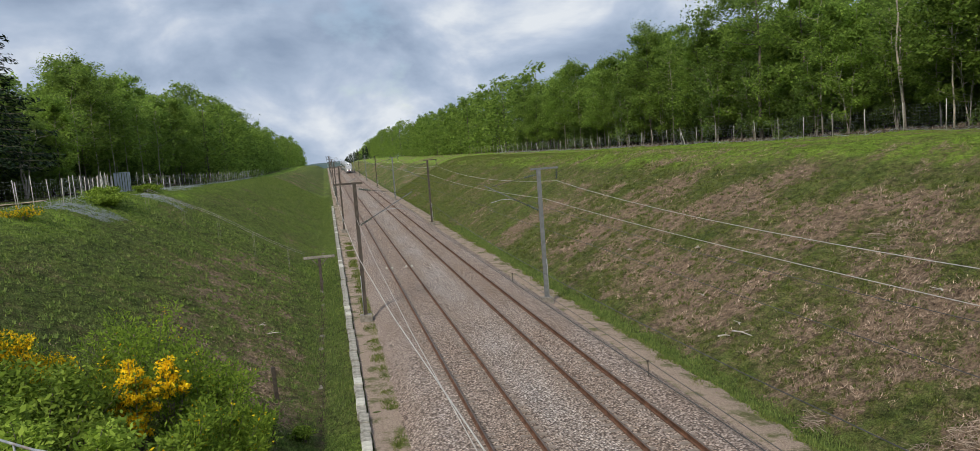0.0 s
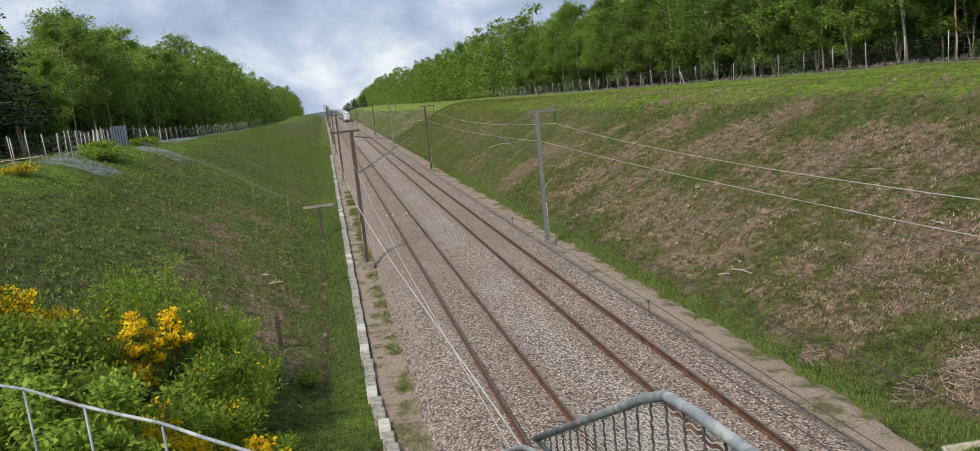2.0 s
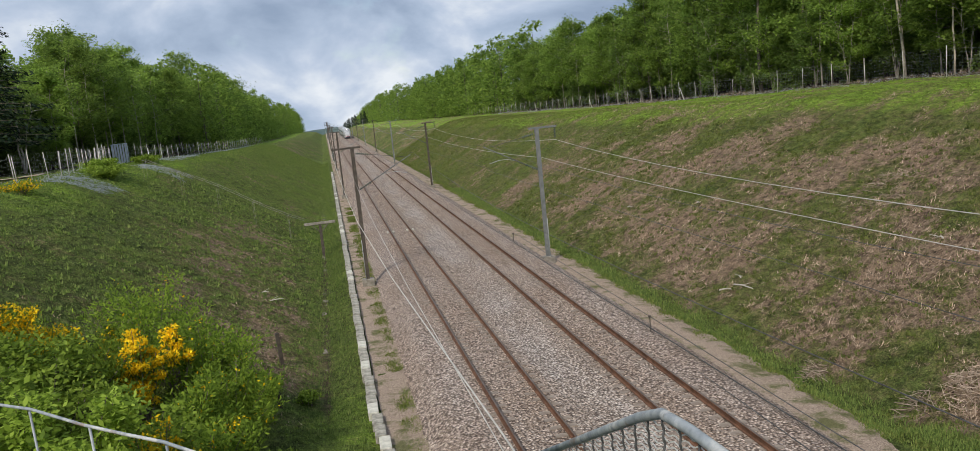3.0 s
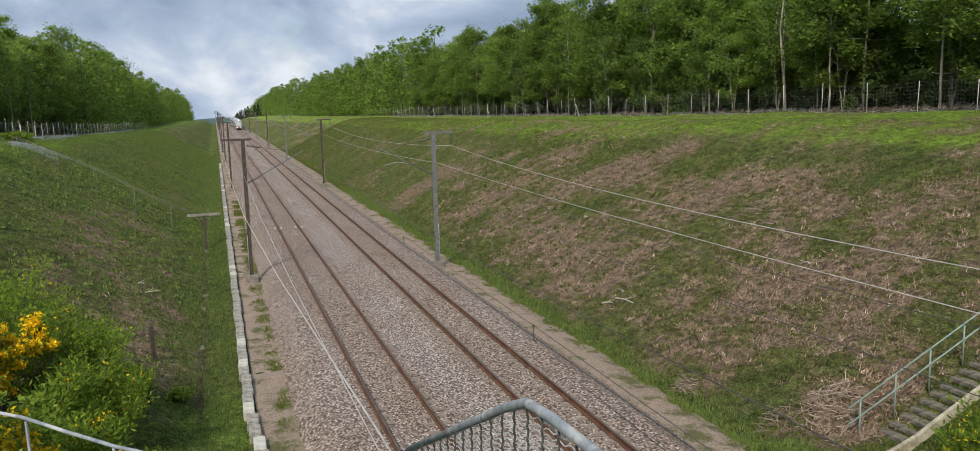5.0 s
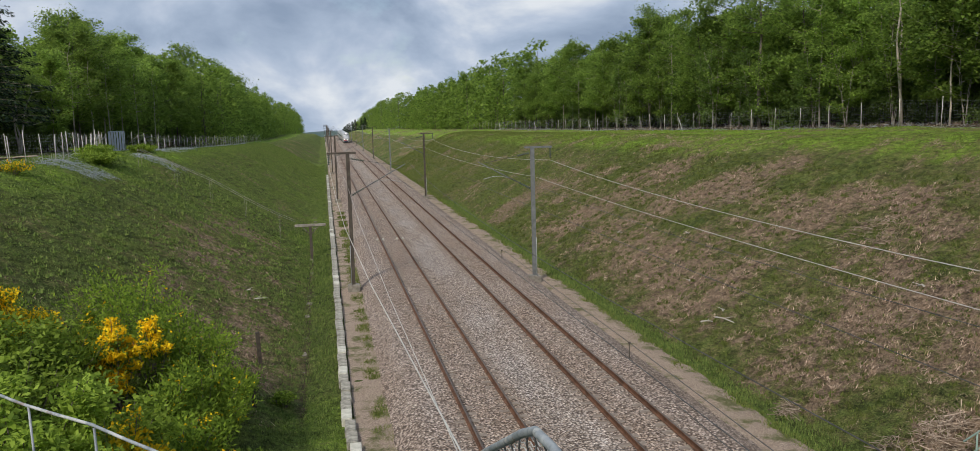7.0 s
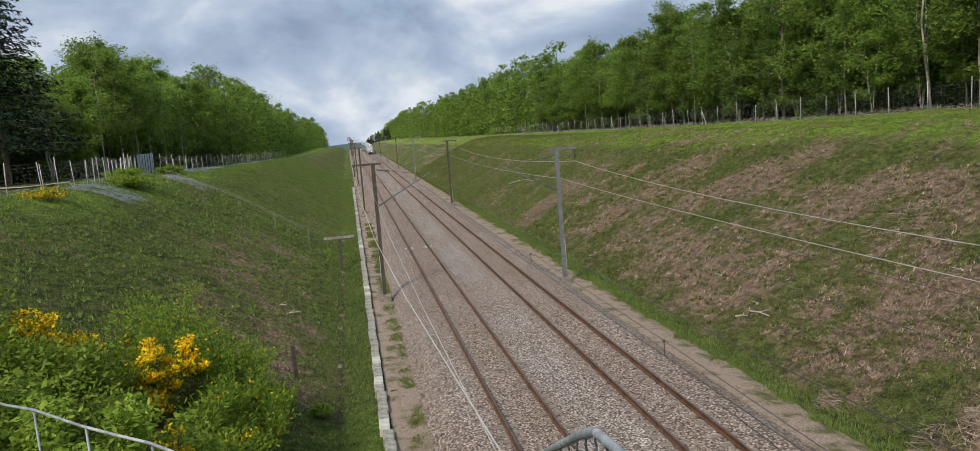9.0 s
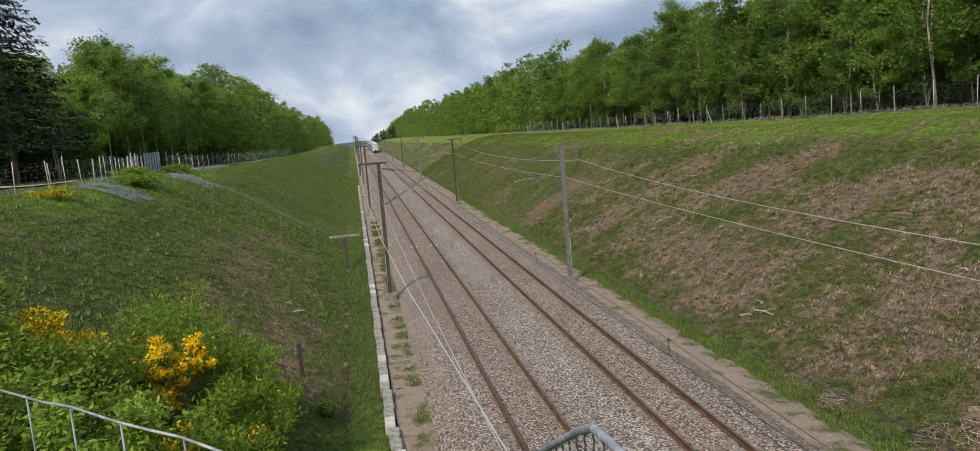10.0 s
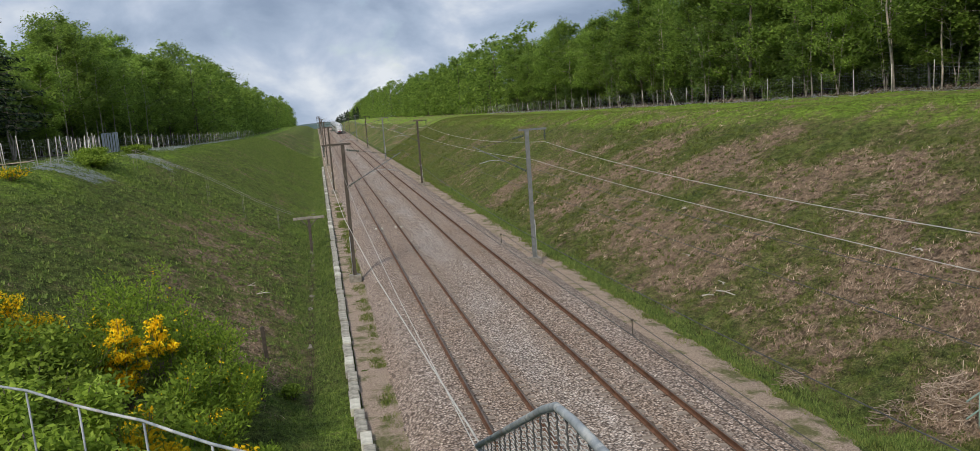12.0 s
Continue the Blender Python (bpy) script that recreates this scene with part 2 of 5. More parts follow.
M_HAZEL = mat_leaf("hazel_leaves", [(0.10, 0.155, 0.022), (0.20, 0.29, 0.036), (0.33, 0.44, 0.075)], 0.5)
M_BROOM = mat_leaf("broom_green", [(0.10, 0.16, 0.026), (0.18, 0.27, 0.036), (0.28, 0.39, 0.05)], 0.55)
M_FLOWER = mat_leaf("broom_flower", [(0.70, 0.43, 0.01), (0.86, 0.59, 0.015), (0.95, 0.72, 0.03)], 0.35)
M_TUFT = mat_leaf("grass_blades", [(0.070, 0.092, 0.024), (0.110, 0.142, 0.034), (0.155, 0.188, 0.046), (0.20, 0.205, 0.070)], 0.35)
M_TUFTB = mat_leaf("fresh_grass_blades", [(0.11, 0.175, 0.022), (0.175, 0.265, 0.03), (0.25, 0.35, 0.06)], 0.4)
M_TUFTL = mat_leaf("weed_leaves", [(0.074, 0.116, 0.032), (0.125, 0.182, 0.048), (0.18, 0.245, 0.062), (0.235, 0.285, 0.088)], 0.4)
M_STRAW = mat_leaf("dead_bracken", [(0.16, 0.105, 0.07), (0.30, 0.21, 0.145), (0.45, 0.33, 0.24), (0.66, 0.52, 0.40)], 0.1)
M_TWIG = mat_leaf("dead_twigs", [(0.11, 0.08, 0.06), (0.28, 0.215, 0.165), (0.50, 0.41, 0.33)], 0.0)
M_SHED = mat_plain("pale_sheet_metal", (0.36, 0.40, 0.45), (0.50, 0.54, 0.58), 3.0, 0.55, 0.05)
M_POSTW = mat_plain("pale_post", (0.34, 0.32, 0.28), (0.55, 0.52, 0.46), 3.0, 0.85)
M_NET = mat_plain("galvanised_netting", (0.26, 0.29, 0.32), (0.40, 0.43, 0.46), 3.0, 0.6, 0.3)
M_GREENRAIL = mat_plain("grey_green_paint", (0.17, 0.25, 0.225), (0.28, 0.37, 0.335), 5.0, 0.55, 0.1)
M_STEP = mat_plain("mossy_step", (0.075, 0.07, 0.05), (0.23, 0.205, 0.165), 5.0, 0.95, 0, 0.6, 0.01)
M_DIRT = mat_plain("dirt_track", (0.30, 0.22, 0.15), (0.46, 0.36, 0.26), 0.6, 0.95, 0, 0.6, 0.02)
M_TRAINW = mat_plain("train_silver_white", (0.36, 0.37, 0.39), (0.46, 0.47, 0.49), 1.0, 0.35, 0.1, 0.02)
M_TRAIND = mat_plain("train_dark", (0.03, 0.035, 0.05), (0.06, 0.065, 0.085), 1.0, 0.3, 0.0, 0.02)
M_GLASS = mat_plain("train_glass", (0.015, 0.018, 0.022), (0.03, 0.033, 0.04), 1.0, 0.08, 0.0, 0.0)
M_RED = mat_plain("train_red", (0.30, 0.03, 0.04), (0.42, 0.05, 0.06), 1.0, 0.4, 0.0, 0.02)


def mat_lamp():
    m = Mat("headlight", 0.3)
    m.b.inputs["Base Color"].default_value = (0.9, 0.9, 0.85, 1)
    m.b.inputs["Emission Color"].default_value = (1, 0.96, 0.88, 1)
    m.b.inputs["Emission Strength"].default_value = 2.5
    return m.m


M_LAMP = mat_lamp()
M_HILL = mat_plain("far_wooded_hill", (0.05, 0.085, 0.085), (0.085, 0.12, 0.12), 0.02, 0.95, 0, 0.5, 2.0)

# ---- helpers for building ----


def obj(name, bm, mat, parent=None, label=""):
    me = bpy.data.meshes.new(name)
    bm.to_mesh(me)
    bm.free()
    for mm in (mat if isinstance(mat, (list, tuple)) else [mat]):
        me.materials.append(mm)
    o = new(name, me)
    if parent is not None:
        o.parent = parent
    if label:
        o["label"] = label
    return o


part = obj


def pyobj(name, verts, faces, mat, parent=None, label="", smooth=False):
    me = bpy.data.meshes.new(name)
    me.from_pydata([tuple(v) for v in verts], [], [tuple(f) for f in faces])
    for mm in (mat if isinstance(mat, (list, tuple)) else [mat]):
        me.materials.append(mm)
    if smooth:
        me.shade_smooth()
    o = new(name, me)
    if parent is not None:
        o.parent = parent
    if label:
        o["label"] = label
    return o


def box(bm, x0, x1, y0, y1, z0, z1, bevel=0.0):
    r = bmesh.ops.create_cube(bm, size=1.0)
    vs = r["verts"]
    for v in vs:
        v.co = Vector(((x0 + x1) / 2 + v.co.x * (x1 - x0), (y0 + y1) / 2 + v.co.y * (y1 - y0), (z0 + z1) / 2 + v.co.z * (z1 - z0)))
    if bevel:
        es = list({e for v in vs for e in v.link_edges})
        bmesh.ops.bevel(bm, geom=es, offset=bevel, segments=2, affect="EDGES")
    return bm


def tube(bm, pts, r, sides=8, r2=None, cap=True):
    """A round bar along pts, tapering from r to r2."""
    pts = [Vector(p) for p in pts]
    rings = []
    n = len(pts)
    r2 = r if r2 is None else r2
    up0 = None
    for i, p in enumerate(pts):
        d = (pts[min(i + 1, n - 1)] - pts[max(i - 1, 0)]).normalized()
        ref = Vector((0, 0, 1)) if abs(d.z) < 0.9 else Vector((1, 0, 0))
        if up0 is not None:
            ref = up0
        a = d.cross(ref).normalized()
        b = a.cross(d).normalized()
        up0 = b
        rr = r + (r2 - r) * i / max(1, n - 1)
        rings.append([bm.verts.new(p + (a * math.cos(k) + b * math.sin(k)) * rr) for k in [2 * math.pi * j / sides for j in range(sides)]])
    for q, w in zip(rings, rings[1:]):
        for j in range(sides):
            f = bm.faces.new((q[j], q[(j + 1) % sides], w[(j + 1) % sides], w[j]))
            f.smooth = sides > 4
    if cap:
        bm.faces.new(rings[0][::-1])
        bm.faces.new(rings[-1])
    return bm


def empty(name, loc=(0, 0, 0), label="", category="", group="", kind=""):
    o = new(name)
    o.location = loc
    o.empty_display_size = 0.2
    return tagged(o, label, category, group, kind)


def lerp(x, pts):
    if x <= pts[0][0]:
        return pts[0][1]
    for (a, p), (b, q) in zip(pts, pts[1:]):
        if x <= b:
            return p + (q - p) * (x - a) / (b - a)
    return pts[-1][1]


# ---- the lie of the land ----
CREST = 400.0


def fall(y):
    """The line runs level and then drops behind its summit."""
    d = max(0.0, y - CREST)
    return -3.6e-5 * d * d if d < 700 else -17.64 - 0.022 * (d - 700)


def top_right(y):
    return lerp(y, [(-60, 8.0), (47, 7.3), (59, 7.0), (116, 6.3), (259, 5.0), (400, 3.5)])


def top_left(y):
    return lerp(y, [(-60, 8.0), (60, 7.0), (90, 6.5), (124, 5.6), (178, 4.6), (317, 2.8), (400, 2.0)])


def smooth_min(a, b, k=0.8):
    h = max(k - abs(a - b), 0.0) / k
    return min(a, b) - h * h * k * 0.25


def smooth_max(a, b, k=0.8):
    return -smooth_min(-a, -b, k)


def ground_z(x, y):
    if x < 0:
        base = lerp(-x, [(5.0, -0.72), (6.15, -0.70), (6.7, -0.72), (7.5, -0.96), (8.0, -1.08), (8.35, -0.98), (8.8, -0.8)])
        t = top_left(y) + 0.012 * max(0.0, -x - 26)
        z = smooth_min(-0.8 + (-x - 8.8) * 0.6, t, 1.4) if -x > 8.8 else base
        if y < 30 and x < -6.75:
            z += 0.55 * math.exp(-((y - 24.0) / 3.2) ** 2) * math.exp(-((x + 8.3) / 1.3) ** 2)
        if x < -6.30 and y < 19:
            stairs = min(7.4, 7.4 - 0.49 * (y - 1.46) + 0.30 * max(0.0, -x - 7.4))
            z = smooth_max(z, stairs, 0.7)
    else:
        base = lerp(x, [(5.0, -0.72), (6.2, -0.72), (6.8, -0.85), (7.3, -1.0), (8.0, -0.85)])
        t = top_right(y) + 0.03 * max(0.0, x - 26)
        z = smooth_min(-0.85 + (x - 8.0) * 0.5, t, 1.5) if x > 8.0 else base
        if y < 19.6 and x > 6.4:
            # level pad, the corridor of the steps and the bank of the bridge ramp
            pad = lerp(x, [(6.4, -0.72), (6.9, -0.52), (9.6, -0.50), (10.0, -0.47), (25.7, 7.5)])
            if y < 15.8:
                pad = min(7.4, pad + (15.8 - y) * 0.5)
            k = min(1.0, max(0.0, (19.6 - y) / 1.1))
            return z + (pad - z) * k * k * (3 - 2 * k)
    if abs(x) > 6.8:
        z += (noise.noise(Vector((x * 0.22, y * 0.16, 0.3))) * 0.22 + noise.noise(Vector((x * 0.9, y * 0.7, 4))) * 0.12 * max(0.0, min(1.0, (200 - y) / 90)) + noise.noise(Vector((x * 2.0, y * 1.5, 9))) * 0.09 * max(0.0, min(1.0, (110 - y) / 40))) * min(1, (abs(x) - 6.8) / 3)
    return z + fall(y)


def frange(pairs):
    out = []
    for a, b, s in pairs:
        n = max(1, round((b - a) / s))
        out += [a + (b - a) * i / n for i in range(n)]
    return out + [pairs[-1][1]]


def sheet(name, xs, ys, zf, mat, kind="structure", label=""):
    vs = [(x, y, zf(x, y)) for y in ys for x in xs]
    nx = len(xs)
    fs = [(j * nx + i, j * nx + i + 1, (j + 1) * nx + i + 1, (j + 1) * nx + i) for j in range(len(ys) - 1) for i in range(nx - 1)]
    o = pyobj(name, vs, fs, mat, smooth=True)
    return tagged(o, label, name, kind=kind)


def fbm(x, y, sc, seed):
    v = Vector((x * sc, y * sc, seed))
    return noise.noise(v) * 0.55 + noise.noise(v * 2.3) * 0.30 + noise.noise(v * 5.1) * 0.2


def bell(v, a, b, w):
    """1 between a and b, falling to 0 over w outside."""
    return max(0.0, min(1.0, (v - a + w) / w, (b + w - v) / w))


def dryness(x, y):
    """How far dead bracken covers the slope."""
    n = fbm(x, y, 0.17, 3.0) * 0.8 + fbm(x, y, 0.6, 8.0) * 0.45
    if x > 0:
        crest = 8.0 + 2.0 * (top_right(y) + 0.85)
        bias = bell(x, 9.6, crest - 6.0, 2.4) * bell(y, 10, 60, 30) * 0.25 - 0.08
    else:
        bias = bell(-x, 9.8, 14, 2.5) * bell(y, 36, 60, 10) * 0.40 + bell(-x, 10.0, 18, 3) * bell(y, 70, 300, 12) * 0.12 - 0.31
    return max(0.0, min(1.0, 0.30 + n + bias)) * min(1.0, max(0.0, (y - 17.2) / 1.5)) if abs(x) > 7.6 else 0.0


def lushness(x, y):
    """How far fresh bright grass covers it."""
    n = fbm(x, y, 0.16, 21.0) * 0.5
    if x > 0:
        crest = 8.0 + 2.0 * (top_right(y) + 0.85)
        v = bell(x, crest - 1.0, crest + 40, 2.4) * 0.75 + bell(x, 6.4, 10, 1.2) * bell(y, 10, 20, 2) * 0.35 + bell(y, 75, 500, 40) * 0.22
    else:
        v = 0.16 + bell(-x, 20.5, 25, 2.0) * 0.35 + bell(y, 12, 28, 3) * bell(-x, 6.4, 9.5, 1) * 0.30 + bell(y, 75, 600, 40) * 0.14
    return max(0.0, min(1.0, v + n))


def soilness(x, y):
    if abs(x) < 6.7 or abs(x) > 27:
        return 0.8 if abs(x) > 33.5 else 0.0
    return bell(-x, 7.88, 8.12, 0.25) * bell(y, 28, 60, 3) * 0.62 if x < 0 else 0.0


GX = frange([(-900, -200, 100), (-200, -60, 14), (-60, -30, 2.5), (-30, -22, 0.6), (-22, -6.6, 0.32), (-6.6, 6.6, 0.6), (6.6, 26, 0.30), (26, 28, 1.0), (28, 60, 2.5), (60, 200, 14), (200, 900, 100)])
GY = frange([(-60, 5, 5), (5, 14, 0.6), (14, 72, 0.36), (72, 130, 1.0), (130, 260, 3), (260, 520, 8), (520, 1500, 70), (1500, 4500, 500)])
ground = sheet("ground", GX, GY, ground_z, M_GROUND, label="grassy cutting slopes with dry bracken patches and moss")
cover = ground.data.color_attributes.new("cover", "FLOAT_COLOR", "POINT")
cover.data.foreach_set("color", [c for v in ground.data.vertices for c in (dryness(v.co.x, v.co.y), lushness(v.co.x, v.co.y), soilness(v.co.x, v.co.y), 1.0)])

# ---- track bed ----
TRACKS = (-2.1, 2.1)


def bed_z(x, y):
    a = abs(x)
    if x > 3.7:
        z = lerp(a, [(3.7, -0.20), (4.25, -0.23), (5.22, -0.70), (5.5, -0.98)])
    else:
        z = lerp(a, [(0, -0.30), (0.7, -0.24), (1.2, -0.20), (3.7, -0.20), (4.2, -0.22), (5.15, -0.72), (5.4, -0.95)])
    return z + noise.noise(Vector((x * 5, y * 5, 2))) * 0.022 + noise.noise(Vector((x * 0.8, y * 0.35, 7))) * 0.03 + fall(y)


BX = frange([(-5.4, -3.6, 0.16), (-3.6, 3.6, 0.24), (3.6, 5.5, 0.16)])
BY = frange([(-30, 12, 3), (12, 60, 0.3), (60, 120, 1.0), (120, 420, 6), (420, 1000, 20)])
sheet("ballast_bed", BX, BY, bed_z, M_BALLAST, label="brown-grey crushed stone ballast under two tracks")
sheet("gravel_path_1", frange([(-6.2, -4.8, 0.2)]), BY, lambda x, y: -0.675 + fbm(x, y, 1.2, 1.0) * 0.08 + fall(y), M_SAND,
      label="sandy gravel path beside the ballast")
sheet("gravel_path_2", frange([(4.9, 6.7, 0.12)]), BY, lambda x, y: -0.665 + fbm(x, y, 0.7, 9.0) * 0.06 - max(0, x - 6.05 + fbm(x, y, 1.7, 13.0) * 0.45) * 0.22 + fall(y), M_SAND,
      label="sandy gravel path beside the ballast")

RAIL_PROFILE = [(-0.07, -0.172), (0.07, -0.172), (0.07, -0.160), (0.012, -0.140), (0.010, -0.045), (0.035, -0.032), (0.036, -0.006), (0.028, 0.0), (-0.028, 0.0), (-0.036, -0.006), (-0.035, -0.032), (-0.010, -0.045), (-0.012, -0.140), (-0.07, -0.160)]
RY = [-30] + list(range(0, 400, 50)) + list(range(400, 1001, 25))


def rail(x0):
    n = len(RAIL_PROFILE)
    vs = [(x0 + px, y, pz + fall(y)) for y in RY for px, pz in RAIL_PROFILE]
    fs = [(j * n + i, j * n + (i + 1) % n, (j + 1) * n + (i + 1) % n, (j + 1) * n + i) for j in range(len(RY) - 1) for i in range(n)]
    o = pyobj("rail", vs, fs, [M_RAIL, M_RAILTOP])
    for k, p in enumerate(o.data.polygons):
        if k % n == 7:
            p.material_index = 1
    return tagged(o, "long rusty steel rail with a worn running surface", "rail", "rails of the two tracks", "structure")


for tx in TRACKS:
    for s in (-0.75, 0.75):
        rail(tx + s)

# ---- concrete trough blocks along the ditch ----
trough = empty("cable_trough", label="row of weathered concrete cable trough blocks edging the path", category="kerb", kind="structure")
bm = bmesh.new()
box(bm, -0.17, 0.17, -0.49, 0.49, -0.35, 0.0, 0.015)
trough_me = part("block", bm, M_CONC, trough)
bm = bmesh.new()
box(bm, -0.17, 0.17, -0.49, 0.49, -0.35, 0.0, 0.015)
trough_wh = part("block", bm, M_CONCW, trough, "pale new concrete block")
rnd = random.Random(4)
y = 16.0
k = 0
while y < 150:
    src = trough_wh if rnd.random() < 0.13 else trough_me
    o = src.copy()
    scene.collection.objects.link(o)
    o.parent = trough
    o.location = (-6.42 + rnd.uniform(-0.03, 0.03) + 0.055 * max(0, 27 - y), y, -0.47 + rnd.uniform(-0.03, 0.03))
    o.rotation_euler = (rnd.uniform(-0.02, 0.02), rnd.uniform(-0.03, 0.03), rnd.uniform(-0.04, 0.04))
    y += 1.0
    k += 1
for o in (trough_me, trough_wh):
    o.location = (-6.42, y, -0.47)
    y += 1.0

# ---- masts ----


def mast(name, x, y, side, mat, h=7.2):
    """A catenary mast: I-section post on a plinth, a crossarm, a bracket with insulators. side: +1 the arm reaches to +x."""
    zb = -0.35 + fall(y)
    o = empty(name, (x, y, zb), "steel catenary mast with bracket and insulators on a concrete footing", "mast", "catenary masts along the line")
    hh = h + 0.35
    bm = bmesh.new()
    box(bm, -0.10, 0.10, -0.12, -0.105, 0, hh)
    box(bm, -0.10, 0.10, 0.105, 0.12, 0, hh)
    box(bm, -0.010, 0.010, -0.104, 0.104, 0, hh)
    part("post", bm, mat, o)
    bm = bmesh.new()
    box(bm, -0.34, 0.34, -0.34, 0.34, -0.5, 0.06, 0.03)
    part("footing", bm, M_FOOT, o, "concrete footing")
    bm = bmesh.new()
    lo, hi = sorted((side * 0.45, side * -1.15))
    box(bm, lo, hi, -0.15, -0.122, hh - 0.08, hh + 0.02)
    box(bm, lo, hi, 0.122, 0.15, hh - 0.08, hh + 0.02)
    part("crossarm", bm, mat, o)
    # the inclined bracket and its tie
    bm = bmesh.new()
    a, b = Vector((side * 0.14, 0, hh - 2.4)), Vector((side * 3.2, 0, hh - 0.75))
    tube(bm, [a + (b - a) * 0.22, b], 0.026, 8)
    part("bracket", bm, M_MASTG, o)
    bm = bmesh.new()
    tube(bm, [(side * 0.14, 0, hh - 0.35), (side * 2.9, 0, hh - 0.85)], 0.013, 6)
    part("tie", bm, M_WIRED, o)
    for p, q in ((Vector((-side * 1.06, 0, hh - 0.08)), Vector((-side * 1.06, 0, hh - 0.68))), (a, a + (b - a) * 0.22), (Vector((side * 0.2, 0, hh - 0.36)), Vector((side * 0.9, 0, hh - 0.49)))):
        bm = bmesh.new()
        for i in range(6):
            c = p + (q - p) * ((i + 0.5) / 6)
            tube(bm, [c - (q - p) * 0.03, c + (q - p) * 0.03], 0.085, 10, 0.05)
        tube(bm, [p, q], 0.025, 6)
        part("insulator", bm, M_INSUL, o, "dark ribbed insulator")
    # a cable drop clamped to the post's foot
    bm = bmesh.new()
    tube(bm, [(-side * 0.11, -0.14, 0.1), (-side * 0.11, -0.14, 1.9), (-side * 0.11, -0.13, 2.3)], 0.022, 6)
    part("conduit", bm, M_GALV, o, "pale conduit on the post")
    # steady arm
    bm = bmesh.new()
    tube(bm, [(side * 1.35, 0, hh - 1.75), (side * 1.9, 0, hh - 1.62), (side * 2.3, 0, hh - 1.62), (side * 2.9, 0, hh - 1.75)], 0.015, 6)
    part("steady_arm", bm, M_GALV, o)
    return o


for i, yy in enumerate((47.5, 101.4, 155.5, 209.5, 263.5, 317.5, 371.5)):
    mast("catenary_mast", 5.0, yy, -1, M_MASTG if i % 2 == 0 else M_MASTD)
    mast("catenary_mast", -5.45, yy + 0.7, 1, M_MASTD)

# ---- wires ----


def wire(name, pts, r, mat, label, category="cable"):
    bm = bmesh.new()
    tube(bm, pts, r, 5)
    return tagged(obj(name, bm, mat), label, category)


def span(x0, z0, y0, x1, z1, y1, sag, n=14):
    return [(x0 + (x1 - x0) * t, y0 + (y1 - y0) * t, z0 + (z1 - z0) * t - 4 * sag * t * (1 - t)) for t in [i / n for i in range(n + 1)]]


MAST_Y = (47.5, 101.4, 155.5, 209.5, 263.5, 317.5, 371.5)
right_y = (-6.5,) + MAST_Y
for y0, y1 in zip(right_y, right_y[1:]):
    far = y0 > 40
    wire("feeder_cable", span(6.06, 6.4, y0, 6.06, 6.4, y1, 0.78 if not far else 0.6), 0.0115, M_WIRE, "pale stranded feeder cable hanging between the masts")
    wire("earth_cable", span(5.2, 5.45, y0, 5.2, 5.45, y1, 0.32), 0.0105, M_WIRE, "thin pale earth cable hanging between the masts")
    for tx, yo in ((2.1, 0.0), (-2.1, 0.7)):
        wire("contact_wire", span(tx + 0.15, 5.08, y0 + yo, tx - 0.15, 5.08, y1 + yo, 0.03, 4), 0.008, M_WIRED, "dark overhead contact wire above a track")
        wire("messenger_wire", span(tx, 6.55, y0 + yo, tx, 6.55, y1 + yo, 0.75), 0.007, M_WIRED, "dark messenger wire above a track")
    if far:
        wire("feeder_cable", span(-6.52, 6.5, y0 + 0.7, -6.52, 6.5, y1 + 0.7, 0.5), 0.0115, M_WIRE, "pale stranded feeder cable hanging between the masts")
        wire("earth_cable", span(-5.5, 5.3, y0 + 0.7, -5.5, 5.3, y1 + 0.7, 0.3), 0.007, M_WIRE, "thin pale earth cable hanging between the masts")
wire("feeder_cable", [(-6.52, 48.2, 6.5), (-6.45, 40, 6.28), (-6.38, 32, 6.15), (-6.27, 23, 6.12), (-6.05, 14, 6.25), (-5.8, 6.3, 6.45), (-5.5, -6, 6.7)], 0.0085, M_WIRE,
     "pale stranded feeder cable hanging between the masts")
wire("earth_cable", [(-5.54, 48.2, 5.3), (-5.55, 31, 5.15), (-5.48, 18, 5.15), (-5.42, 8.9, 5.3), (-5.3, -6, 5.5)], 0.007, M_WIRE, "thin pale earth cable hanging between the masts")

# ---- slopes' stairs, rails, walls ----


def right_stairs():
    """Concrete steps up the slope with a painted pipe handrail and a kerb."""
    o = empty("staircase", (10.0, 17.7, -0.45), "mossy concrete steps up the grassy slope with a grey-green pipe handrail", "stairs")
    me = None
    for i in range(46):
        bm = bmesh.new()
        box(bm, 0, 0.42, -0.55, 0.45, -0.12, 0.0, 0.012)
        st = part("step", bm, M_STEP, o) if me is None else new("step", me)
        me = st.data
        st.parent = o
        st.location = (0.34 * i, 0.0, 0.13 + 0.172 * i)
        st.rotation_euler = (0.0, 0.05 * math.sin(i * 2.3), 0.02 * math.sin(i * 1.7))
        if st.data is not bm and i > 0:
            bm.free()
    return o


stairs = right_stairs()
